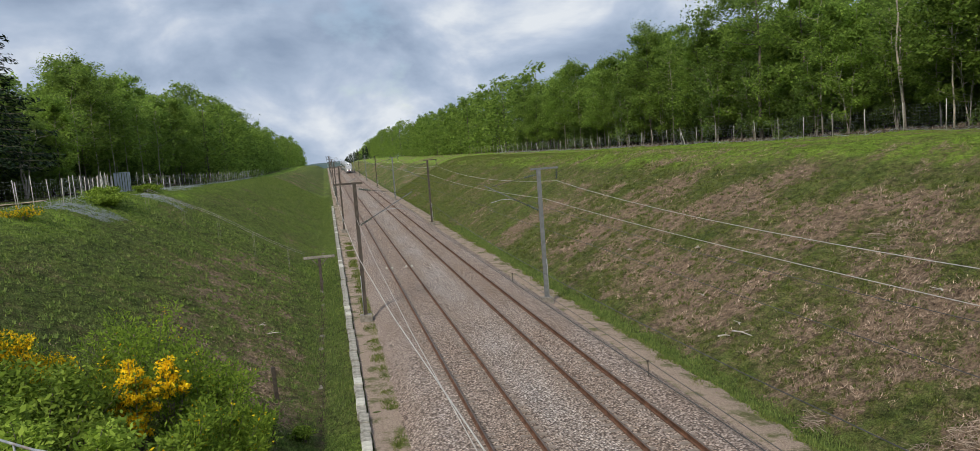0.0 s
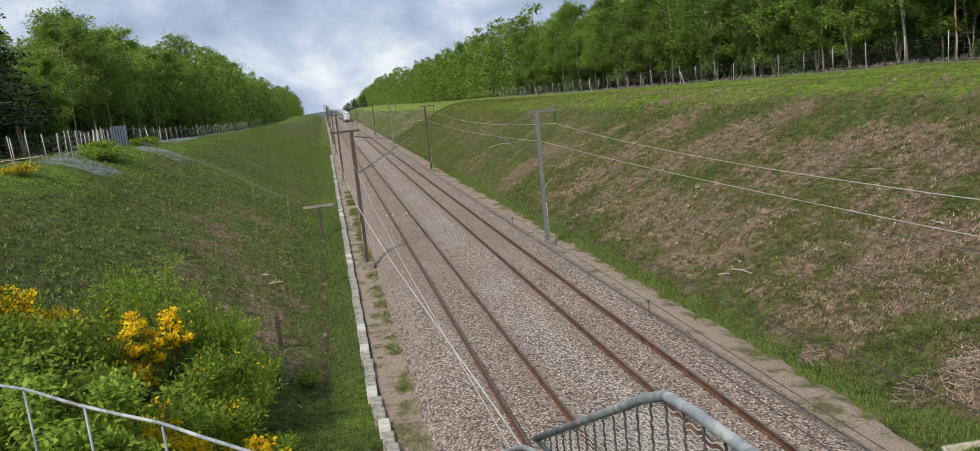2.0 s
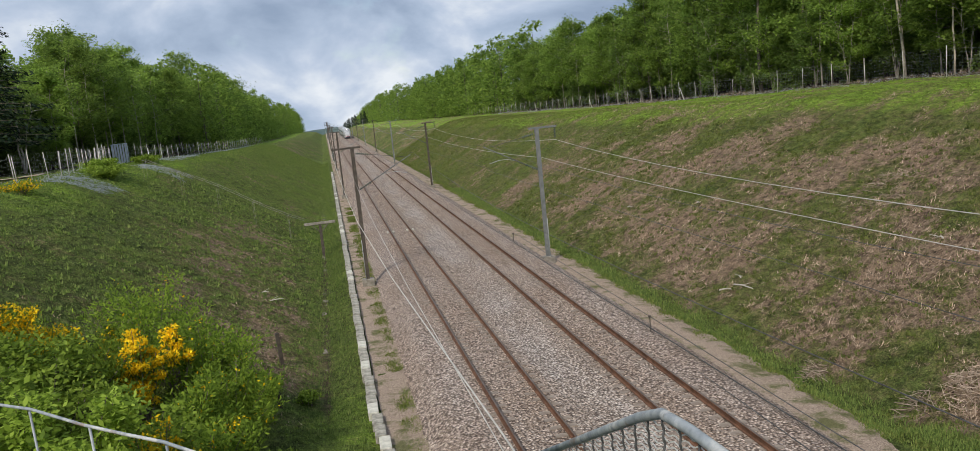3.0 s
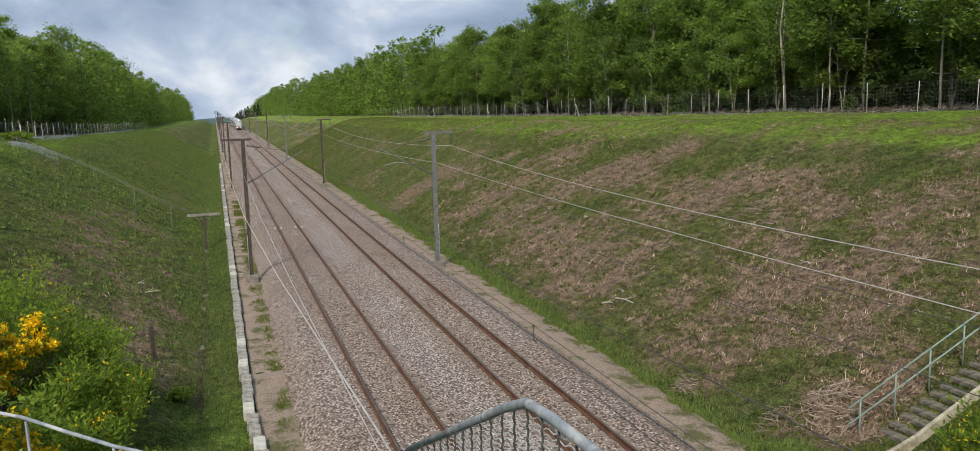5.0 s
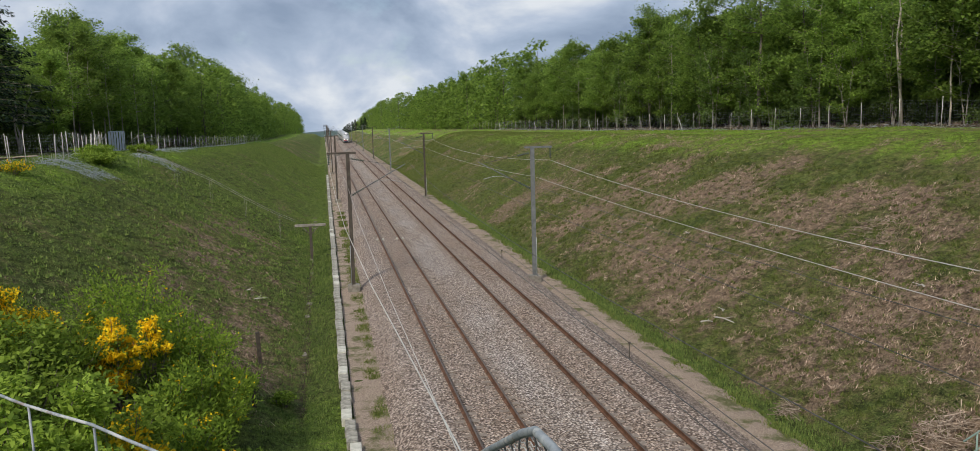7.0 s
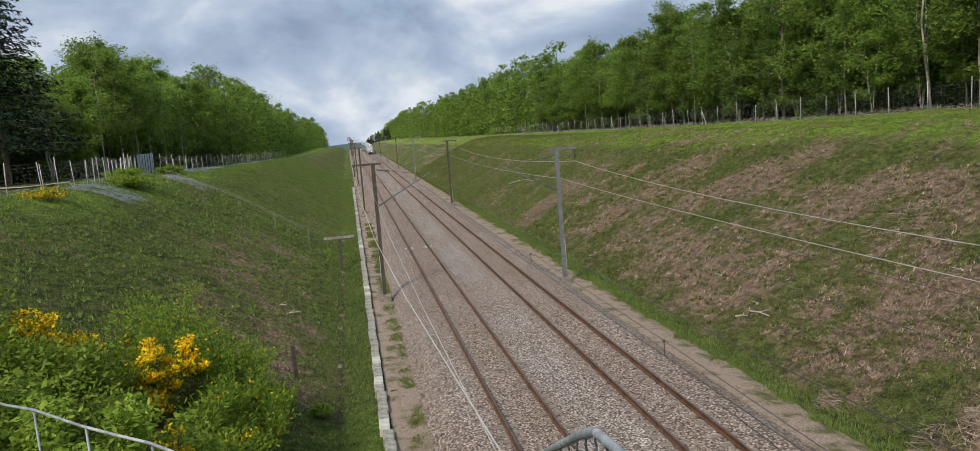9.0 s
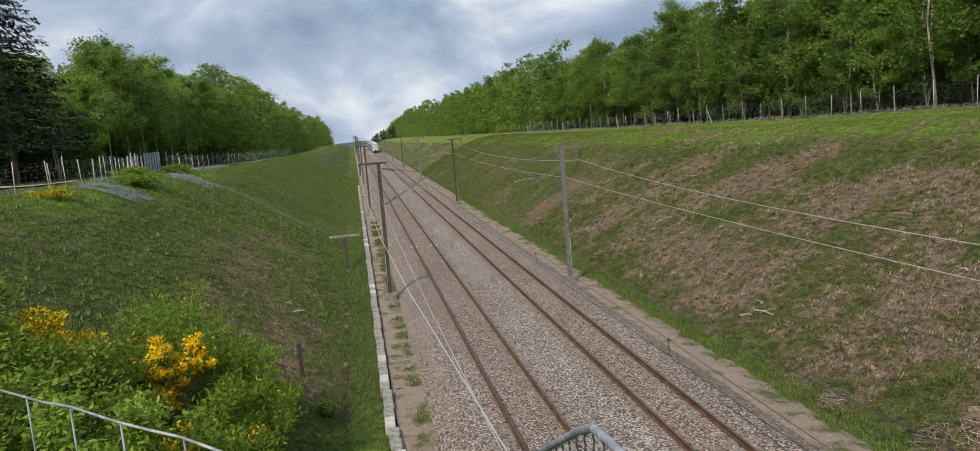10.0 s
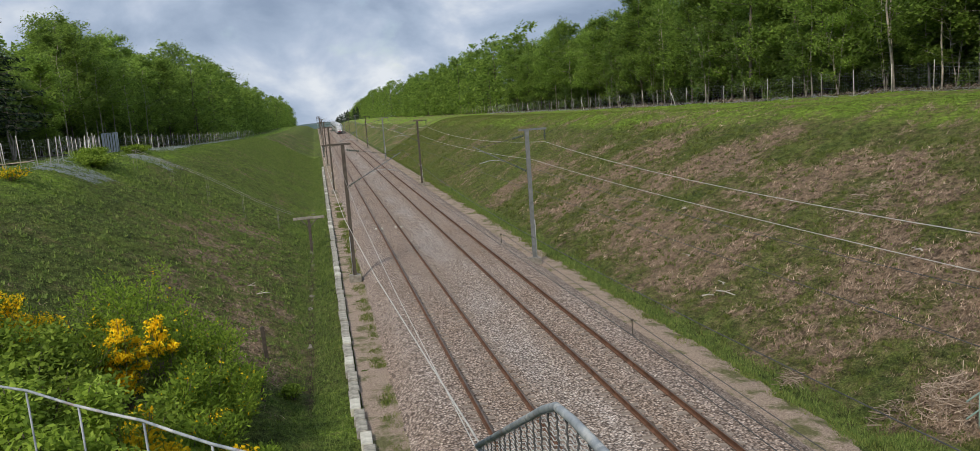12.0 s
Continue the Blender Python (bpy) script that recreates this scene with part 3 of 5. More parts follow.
# its handrail
rail_o = empty("handrail", (9.4, 18.25, 0), "grey-green painted pipe handrail beside the concrete steps", "handrail")
for i in range(13):
    bm = bmesh.new()
    x = 0.05 + 1.17 * i
    z = -0.45 + 0.59 * i
    tube(bm, [(x, 0, z - 0.25), (x, 0, z + 1.02)], 0.024, 8)
    part("post", bm, M_GREENRAIL, rail_o)
for dz in (1.02, 0.55):
    bm = bmesh.new()
    tube(bm, [(-0.35, 0, -0.65 + dz), (0.05 + 1.17 * 12, 0, -0.45 + 0.59 * 12 + dz)], 0.024, 8)
    part("rail", bm, M_GREENRAIL, rail_o)


def strip(name, pts, w, h, mat, label, category, kind="structure"):
    """A low concrete edging along pts."""
    bm = bmesh.new()
    rows = []
    n = len(pts)
    for i, p in enumerate(pts):
        p = Vector(p)
        d = Vector(pts[min(n - 1, i + 1)]) - Vector(pts[max(0, i - 1)])
        d.z = 0
        s = Vector((-d.y, d.x, 0)).normalized() * w / 2
        rows.append([bm.verts.new(q) for q in (p - s - Vector((0, 0, h)), p - s, p - s * 0.8 + Vector((0, 0, 0.02)), p + s * 0.8 + Vector((0, 0, 0.02)), p + s, p + s - Vector((0, 0, h)))])
    for a, b in zip(rows, rows[1:]):
        for k in range(5):
            bm.faces.new((a[k], a[k + 1], b[k + 1], b[k]))
    bm.faces.new(rows[0])
    bm.faces.new(rows[-1][::-1])
    bmesh.ops.recalc_face_normals(bm, faces=bm.faces)
    return tagged(obj(name, bm, mat), label, category, kind=kind)


edge = [(6.12, 15.6, -0.62), (6.14, 16.3, -0.40), (6.3, 16.65, -0.40), (7.4, 16.62, -0.42), (8.6, 16.75, -0.38), (9.5, 16.95, -0.30), (10.2, 17.02, -0.10)]
edge += [(10.2 + 0.34 * k, 17.02, -0.08 + 0.172 * k) for k in range(2, 46, 2)]
strip("kerb_1", edge, 0.12, 0.5, M_KERB, "pale concrete kerb curving from the path up beside the steps", "kerb")
bm = bmesh.new()
box(bm, 6.9, 9.3, 16.05, 16.22, -1.0, -0.33, 0.02)
tagged(obj("retaining_wall_1", bm, M_STEP), "low dark mossy concrete retaining wall", "wall", kind="structure")

# the handrail and cross beam on the opposite slope
hr = empty("handrail", (-9.1, 65.0, 0), "long weathered pipe handrail up the grassy slope", "handrail")
for off in (0.0, 1.1):
    bm = bmesh.new()
    tube(bm, [(-1.2 * k, off, 1.5 + 0.66 * k - 0.12 * math.sin(k * 0.9)) for k in range(10)], 0.014, 6)
    part("rail", bm, M_CONC, hr)
for k in range(1, 10, 2):
    for off in (0.0, 1.1):
        bm = bmesh.new()
        x = -1.2 * k
        tube(bm, [(x, off, ground_z(-9.1 + x, 65 + off) - 0.2), (x, off, 1.5 + 0.66 * k - 0.12 * math.sin(k * 0.9))], 0.008, 6)
        part("post", bm, M_CONC, hr)
tp = empty("cross_beam", (-8.0, 63.0, -1.05), "weathered timber cross beam on a braced post over the ditch", "post")
bm = bmesh.new()
box(bm, -1.12, 1.12, -0.12, 0.12, 2.40, 2.58, 0.02)
part("beam", bm, M_FOOT, tp)
bm = bmesh.new()
box(bm, -0.10, 0.10, -0.08, 0.08, -0.2, 2.42, 0.01)
part("post", bm, M_MASTD, tp)
for s in (-1, 1):
    bm = bmesh.new()
    tube(bm, [(s * 0.08, 0, 1.85), (s * 0.62, 0, 2.44)], 0.045, 6)
    part("brace", bm, M_STEP, tp)

# broken concrete gutter along the ditch
gut = empty("gutter", (-8.0, 30, -1.05), "broken line of muddy concrete gutter pieces in the ditch", "gutter", kind="structure")
rnd = random.Random(8)
gme = None
yy = 0.0
while yy < 60:
    if rnd.random() < 0.5:
        if gme is None:
            bm = bmesh.new()
            box(bm, -0.16, 0.16, -0.32, 0.32, -0.06, 0.03, 0.015)
            st = part("gutter_piece", bm, M_STEP, gut)
            gme = st.data
        else:
            st = new("gutter_piece", gme)
            st.parent = gut
        st.location = (rnd.uniform(-0.08, 0.08), yy, rnd.uniform(-0.07, 0.0))
        st.rotation_euler = (rnd.uniform(-0.06, 0.06), rnd.uniform(-0.15, 0.15), rnd.uniform(-0.12, 0.12))
    yy += 0.75

# thin stake with low signal wires at the ballast edge
for yy in (29.6, 53.0):
    o = empty("stake", (4.2, yy, -0.55), "thin dark steel stake carrying a low wire", "stake", "stakes at the ballast edge")
    bm = bmesh.new()
    tube(bm, [(0, 0, -0.2), (0, 0, 0.95)], 0.022, 6)
    part("rod", bm, M_MASTD, o)
    bm = bmesh.new()
    box(bm, -0.05, 0.05, -0.04, 0.04, 0.90, 0.98, 0.008)
    part("clip", bm, M_MASTD, o)
wire("signal_wire", [(4.35, 53, 0.38), (4.3, 41, 0.33), (4.22, 29.6, 0.38), (4.15, 20, 0.34), (4.05, 6, 0.38)], 0.014, M_WIRED, "low dark signal wire along the ballast edge")
wire("signal_wire", [(4.6, 60, -0.38), (4.35, 38, -0.34), (4.02, 29.4, -0.33), (3.75, 22, -0.16), (3.68, 18, -0.17), (3.6, 8, -0.17)], 0.013, M_WIRED, "low dark signal wire lying on the ballast")

# ---- mesh screen and railing at the top of the near steps ----
SX = -6.36


M_CROSS = mat_plain("pale_zinc_wire", (0.42, 0.42, 0.41), (0.62, 0.62, 0.60), 30.0, 0.55, 0.1, 0.2, 0.001)
RISE = 0.20          # the panels climb towards the top step


def wavy(bm, y0, y1, z0, r, phase):
    """A crimped cross wire from y0 to y1 that climbs towards y0."""
    n = max(3, int((y1 - y0) / 0.0096))
    pts = []
    for i in range(n + 1):
        yy = y0 + (y1 - y0) * i / n
        w = phase + (yy / 0.048) * 2 * math.pi
        pts.append((SX + 0.0030, yy, z0 + RISE * (y1 - yy) + 0.0028 * math.sin(w)))
    tube(bm, pts, r, 3, cap=False)


def mesh_panel(ya, za, back, gap, rise):
    """One screen panel: climbing rail, then sloping rail, with crimped wire mesh inside."""
    yc, zc = ya + 1.04, za - 0.51
    o = empty("mesh_screen", (0, 0, 0), "galvanised tube frame with crimped wire mesh beside the steps", "mesh screen", "screens beside the steps")

    def top(y):
        return za - 0.49 * (y - ya) if y > ya else za + rise * (ya - y)

    bm = bmesh.new()
    ys = (ya - back, ya - 0.5, ya - 0.2, ya - 0.11, ya - 0.05, ya, ya + 0.05, ya + 0.11, ya + 0.3, yc - 0.01)
    tube(bm, [(SX, y, top(y) - 0.008 * max(0.0, 1 - abs(y - ya) / 0.11)) for y in ys], 0.0092, 12)
    part("top_rail", bm, M_TUBE, o, "galvanised tube with worn zinc and rust bloom")
    bm = bmesh.new()
    tube(bm, [(SX + 0.004, yc, zc), (SX + 0.004, yc - 0.8, zc + RISE * 0.8), (SX + 0.004, ya - back, zc + RISE * (1.04 + back))], 0.0085, 10)
    part("bottom_rail", bm, M_ZINC, o)
    y = ya - back + 0.02
    while y < yc - 0.03:
        zt, zb = top(y) - 0.012, zc + RISE * (yc - y)
        if zt > zb + 0.01:
            n = max(2, int((zt - zb) / 0.012))
            bm = bmesh.new()
            tube(bm, [(SX + 0.0015 * (-1) ** i, y + 0.0006 * (-1) ** i, zb + (zt - zb) * i / n) for i in range(n + 1)], 0.0022, 4, cap=False)
            part("upright_wire", bm, M_WIRED, o)
        y += 0.070
    # cross wires run from the top rail, or the panel's end, to the sloping rail
    for k in range(60):
        z0 = zc + 0.012 + k * gap
        ye = yc - (z0 - zc) / (0.49 - RISE)
        if ye < ya:
            # above the bend, they meet the climbing rail instead
            if rise <= RISE:
                break
            ye = ya - (z0 + RISE * (yc - ya) - za) / (rise - RISE)
        ys0 = ya - back
        if rise < RISE:
            ys0 = max(ys0, (z0 + RISE * yc - za - rise * ya) / (RISE - rise) + 0.01)
        if ye - ys0 > 0.08:
            bm = bmesh.new()
            wavy(bm, ys0, ye - 0.01, z0 + RISE * (yc - ye + 0.01), 0.0014, k * 0.35)
            part("cross_wire", bm, M_CROSS, o)
    return o


for ya, za, back, gap, rise in ((1.43, 8.445, 1.35, 0.0108, 0.05), (2.64, 7.845, 1.1, 0.0150, 0.27), (3.77, 7.27, 1.1, 0.020, 0.27), (4.93, 6.70, 1.1, 0.028, 0.27)):
    mesh_panel(ya, za, back, gap, rise)

guard = empty("guard_rail", (0, 0, 0), "bent galvanised pipe guard rail with thin posts beside the steps", "railing")
gp = [(-6.66, 1.04), (-6.75, 1.165), (-6.82, 1.26), (-6.88, 1.345), (-6.95, 1.43), (-7.02, 1.515), (-7.10, 1.60), (-7.18, 1.69), (-7.27, 1.79), (-7.36, 1.87), (-7.50, 2.02), (-7.60, 2.12), (-7.9, 2.42), (-8.2, 2.72)]
bm = bmesh.new()
tube(bm, [(x, y, 8.432 + 0.004 * math.sin(i * 2.1)) for i, (x, y) in enumerate(gp)], 0.0033, 10)
part("rail", bm, M_TUBE, guard)
for i, (x, y) in enumerate(((-6.76, 1.178), (-6.885, 1.352), (-7.02, 1.515), (-7.175, 1.685), (-7.345, 1.855), (-7.505, 2.025), (-7.66, 2.18), (-7.82, 2.34))):
    bm = bmesh.new()
    tube(bm, [(x, y, 8.43), (x + 0.004, y, 8.2), (x + 0.012 * math.sin(i * 1.9), y + 0.006, ground_z(x, y) - 0.08)], 0.0027, 8)
    part("post", bm, M_ZINC, guard)

# ---- fences ----


def fence(name, pts, gap, h, skirt, label, seed, net_to=200.0):
    o = empty(name, (0, 0, 0), label, "fence")
    rng = random.Random(seed)
    bm0 = bmesh.new()
    tube(bm0, [(0, 0, -0.3), (0, 0, h)], 0.023, 6)
    post0 = part("post", bm0, M_POSTW, o)
    stay_me = None
    net = bmesh.new()
    first = True
    for (xa, ya), (xb, yb) in zip(pts, pts[1:]):
        ln = math.hypot(xb - xa, yb - ya)
        n = max(1, round(ln / gap))
        prev = None
        for i in range(n + 1):
            x, y = xa + (xb - xa) * i / n + rng.uniform(-0.08, 0.08), ya + (yb - ya) * i / n
            z = ground_z(x, y)
            p = post0 if first else post0.copy()
            if not first:
                scene.collection.objects.link(p)
            first = False
            p.location = (x, y, z)
            p.rotation_euler = (rng.uniform(-0.05, 0.05), rng.uniform(-0.05, 0.05), 0)
            p.scale = (1, 1, rng.uniform(0.86, 1.06))
            if rng.random() < 0.10:
                if stay_me is None:
                    bm1 = bmesh.new()
                    tube(bm1, [(0, 0, h * 0.72), (0.15, -0.75, -0.15)], 0.036, 6)
                    s = part("stay", bm1, M_CONCW, o, "pale slanting stay")
                    stay_me = s.data
                else:
                    s = new("stay", stay_me)
                    s.parent = o
                s.location = (x, y, z)
            if prev and y < net_to:
                a, b = prev, (x, y, z)
                for k in range(9):
                    hgt = 0.08 + (h - 0.25) * k / 8
                    tube(net, [(a[0], a[1], a[2] + hgt), ((a[0] + b[0]) / 2, (a[1] + b[1]) / 2, (a[2] + b[2]) / 2 + hgt - 0.03), (b[0], b[1], b[2] + hgt)], 0.0022, 3, cap=False)
                m = int(ln / n / 0.28)
                for k in range(m):
                    t = k / m
                    q = [a[j] + (b[j] - a[j]) * t for j in range(3)]
                    tube(net, [(q[0], q[1], q[2] + 0.05), (q[0], q[1], q[2] + h - 0.2)], 0.0018, 3, cap=False)
                for k in range(int(skirt * ln / n)):
                    t = rng.random()
                    q = Vector([a[j] + (b[j] - a[j]) * t for j in range(3)])
                    q += Vector((rng.uniform(-0.5, 0.9) * (1 if x < 0 else -1), rng.uniform(-0.3, 0.3), 0))
                    e = q + Vector((rng.uniform(-0.5, 0.5), rng.uniform(-0.6, 0.6), 0))
                    q.z, e.z = ground_z(q.x, q.y) + rng.uniform(0, 0.25), ground_z(e.x, e.y) + rng.uniform(0, 0.35)
                    tube(net, [q, e], 0.007, 3, cap=False)
            prev = (x, y, z)
    part("netting", net, M_NET, o, "grey wire netting, partly fallen")
    return o


fence("fence", [(33.0, 24.0), (33.0, 230.0)], 4.2, 2.0, 7, "wire netting fence on thin pale posts before the forest", 31)
fence("fence", [(-26.0, 89.0), (-25.0, 130.0), (-23.0, 230.0)], 3.2, 1.9, 12, "wire netting fence on thin pale posts before the forest", 32)
fence("fence", [(-31.0, 45.0), (-23.6, 50.5), (-22.6, 55.5), (-24.2, 70.0), (-26.9, 86.5)], 2.0, 1.8, 10, "sagging wire netting fence on leaning posts", 33)

gate = empty("gate", (-26.35, 87.8, ground_z(-26.35, 87.8)), "pale galvanised sheet metal gate standing in the fence", "gate")
bm = bmesh.new()
for a, b in (((-0.72, 0, 0), (-0.72, 0, 1.95)), ((0.72, 0, 0), (0.72, 0, 1.95)), ((-0.72, 0, 1.93), (0.72, 0, 1.93)), ((-0.72, 0, 0.1), (0.72, 0, 0.1))):
    tube(bm, [a, b], 0.035, 8)
part("gate_frame", bm, M_SHED, gate)
for i in range(6):
    bm = bmesh.new()
    x = -0.62 + 0.235 * i
    box(bm, x - 0.085, x + 0.085, -0.015, 0.015, 0.14, 1.88, 0.006)
    part("slat", bm, M_SHED, gate)

path = sheet("dirt_track", frange([(-80, -25, 2.5)]), frange([(59, 63.5, 1.5)]), lambda x, y: ground_z(x, y) + 0.07, M_DIRT, label="pale dirt track along the forest edge")

# pale insulated joints clamped on the rails of one track
for x in (-2.85, -1.35):
    o = empty("rail_joint", (x, 64.8, 0), "pale insulated joint plates clamped to a rail", "rail joint", "joints on the track")
    for dx in (-0.22, 0.22):
        bm = bmesh.new()
        box(bm, dx - 0.07, dx + 0.07, -0.20, 0.20, -0.20, -0.09, 0.02)
        part("plate", bm, M_CONCW, o)

# a wooded rise on the skyline
hv, hf = [], []
rng = random.Random(77)
for i in range(90):
    x = -1300 + 26 * i
    top = -30 + 7 * math.sin(i * 0.11 + 1) + rng.uniform(-1.5, 1.5)
    hv += [(x, 2900, -75), (x, 2960, top - 6), (x, 3010, top), (x, 3200, -75)]
for i in range(89):
    hf += [(4 * i + k, 4 * i + 4 + k, 4 * i + 5 + k, 4 * i + 1 + k) for k in range(3)]
tagged(pyobj("backdrop_hill", hv, hf, M_HILL), "low wooded hill on the far skyline", "hill", kind="structure")

# ---- train ----


def train_car(name, y0, ln, nose):
    o = empty(name, (2.1, y0, fall(y0 + ln / 2)), "silver-white high-speed train power car with a dark windscreen" if nose else "silver-white high-speed passenger coach with a dark window band",
              "train", "cars of the train")
    prof = [(-1.35, 0.25), (-1.44, 1.0), (-1.45, 2.2), (-1.36, 3.1), (-1.05, 3.7), (-0.5, 3.95), (0.5, 3.95), (1.05, 3.7), (1.36, 3.1), (1.45, 2.2), (1.44, 1.0), (1.35, 0.25)]
    st = [(0.0, 0.62, 0.40), (0.5, 0.78, 0.52), (1.4, 0.90, 0.68), (2.8, 0.97, 0.88), (4.2, 1.0, 1.0), (ln, 1.0, 1.0)] if nose else [(0.0, 1, 1), (ln, 1, 1)]
    vs, fs = [], []
    n = len(prof)
    for yy, sx, sz in st:
        vs += [(x * sx, yy, 0.25 + (z - 0.25) * sz) for x, z in prof]
    for j in range(len(st) - 1):
        fs += [(j * n + i, (j + 1) * n + i, (j + 1) * n + (i + 1) % n, j * n + (i + 1) % n) for i in range(n)]
    fs += [tuple(range(n)), tuple(range((len(st) - 1) * n, len(st) * n))[::-1]]
    pyobj("body", vs, fs, M_TRAINW, o)
    for s in (-1, 1):
        bm = bmesh.new()
        box(bm, s * 1.44 - 0.02, s * 1.44 + 0.02, 5.0 if nose else 0.8, ln - 0.8, 1.95, 2.65, 0.015)
        part("window_band", bm, M_GLASS, o)
        bm = bmesh.new()
        box(bm, s * 1.40 - 0.03, s * 1.40 + 0.03, 4.5 if nose else 0.2, ln - 0.2, 0.3, 0.75, 0.02)
        part("skirt", bm, M_TRAIND, o)
    if nose:
        bm = bmesh.new()
        vs = [(-0.85, 1.15, 2.25), (0.85, 1.15, 2.25), (0.70, 2.9, 3.42), (-0.70, 2.9, 3.42), (-0.85, 1.0, 2.2), (0.85, 1.0, 2.2), (0.70, 2.7, 3.5), (-0.70, 2.7, 3.5)]
        pyobj("windscreen", vs, [(0, 1, 2, 3), (4, 7, 6, 5), (0, 4, 5, 1), (1, 5, 6, 2), (2, 6, 7, 3), (3, 7, 4, 0)], M_GLASS, o)
        bm.free()
        bm = bmesh.new()
        box(bm, -0.80, 0.80, -0.18, 0.35, 0.28, 0.75, 0.08)
        part("bumper", bm, M_TRAIND, o)
        bm = bmesh.new()
        box(bm, -0.84, 0.84, -0.05, 0.10, 0.78, 0.95, 0.03)
        part("nose_stripe", bm, M_RED, o)
        for p in ((-0.58, -0.03, 1.12), (0.58, -0.03, 1.12), (0.0, 2.55, 3.56)):
            bm = bmesh.new()
            tube(bm, [Vector(p), Vector(p) + Vector((0, -0.07, 0))], 0.13, 12)
            part("headlight", bm, M_LAMP, o, "lit round headlight")
    for yy in (3.2, ln - 3.0):
        bm = bmesh.new()
        for d in (-1.2, 1.2):
            for s in (-0.75, 0.75):
                tube(bm, [(s - 0.06, yy + d, 0.46), (s + 0.06, yy + d, 0.46)], 0.46, 14)
        box(bm, -1.0, 1.0, yy - 1.6, yy + 1.6, 0.3, 0.6, 0.03)
        part("bogie", bm, M_TRAIND, o)
    return o


train_car("train_car", 345.0, 22.0, True)
for i in range(5):
    train_car("train_car", 367.6 + 19.0 * i, 18.5, False)

# ---- forest ----


def leaf_cloud(rng, centres, n, size, verts, faces, flat=0.85):
    """Loose leaf sprays about the given (centre, radius) clumps, mostly lying level as leaves do."""
    for _ in range(n):
        c, r = rng.choice(centres)
        d = Vector((rng.gauss(0, 1), rng.gauss(0, 1), rng.gauss(0, 1))).normalized()
        p = c + Vector((d.x * r, d.y * r, d.z * r * 0.6)) * (0.35 + 0.7 * rng.random())
        s = size * rng.uniform(0.55, 1.4)
        u = Vector((rng.gauss(0, 1), rng.gauss(0, 1), rng.gauss(0, flat))).normalized()
        w = u.cross(Vector((rng.gauss(0, flat), rng.gauss(0, flat), 1))).normalized()
        i = len(verts)
        verts += [p - u * s, p - w * s * 0.5 + u * s * 0.15, p + u * s, p + w * s * 0.6 - u * s * 0.1]
        faces += [(i, i + 1, i + 2, i + 3)]


def twig_leaves(rng, sprays, n, size, verts, faces):
    """Leaves in flat layered sprays: each spray is a (centre, radius) of leafy twigs."""
    for _ in range(n):
        c, r = rng.choice(sprays)
        a, q = rng.uniform(0, 6.283), math.sqrt(rng.random())
        p = c + Vector((math.cos(a) * r * q, math.sin(a) * r * q, rng.gauss(0, 0.34) * r - 0.30 * r * q * q))
        s = size * rng.uniform(0.6, 1.35)
        b = rng.uniform(0, 6.283)
        u = Vector((math.cos(b), math.sin(b), rng.gauss(0, 0.45)))
        w = Vector((-u.y, u.x, rng.gauss(0, 0.5)))
        i = len(verts)
        verts += [p - u * s, p + u * s * 0.7 + w * s * 0.55, p + u * s * 0.5 - w * s * 0.75]
        faces += [(i, i + 1, i + 2)]


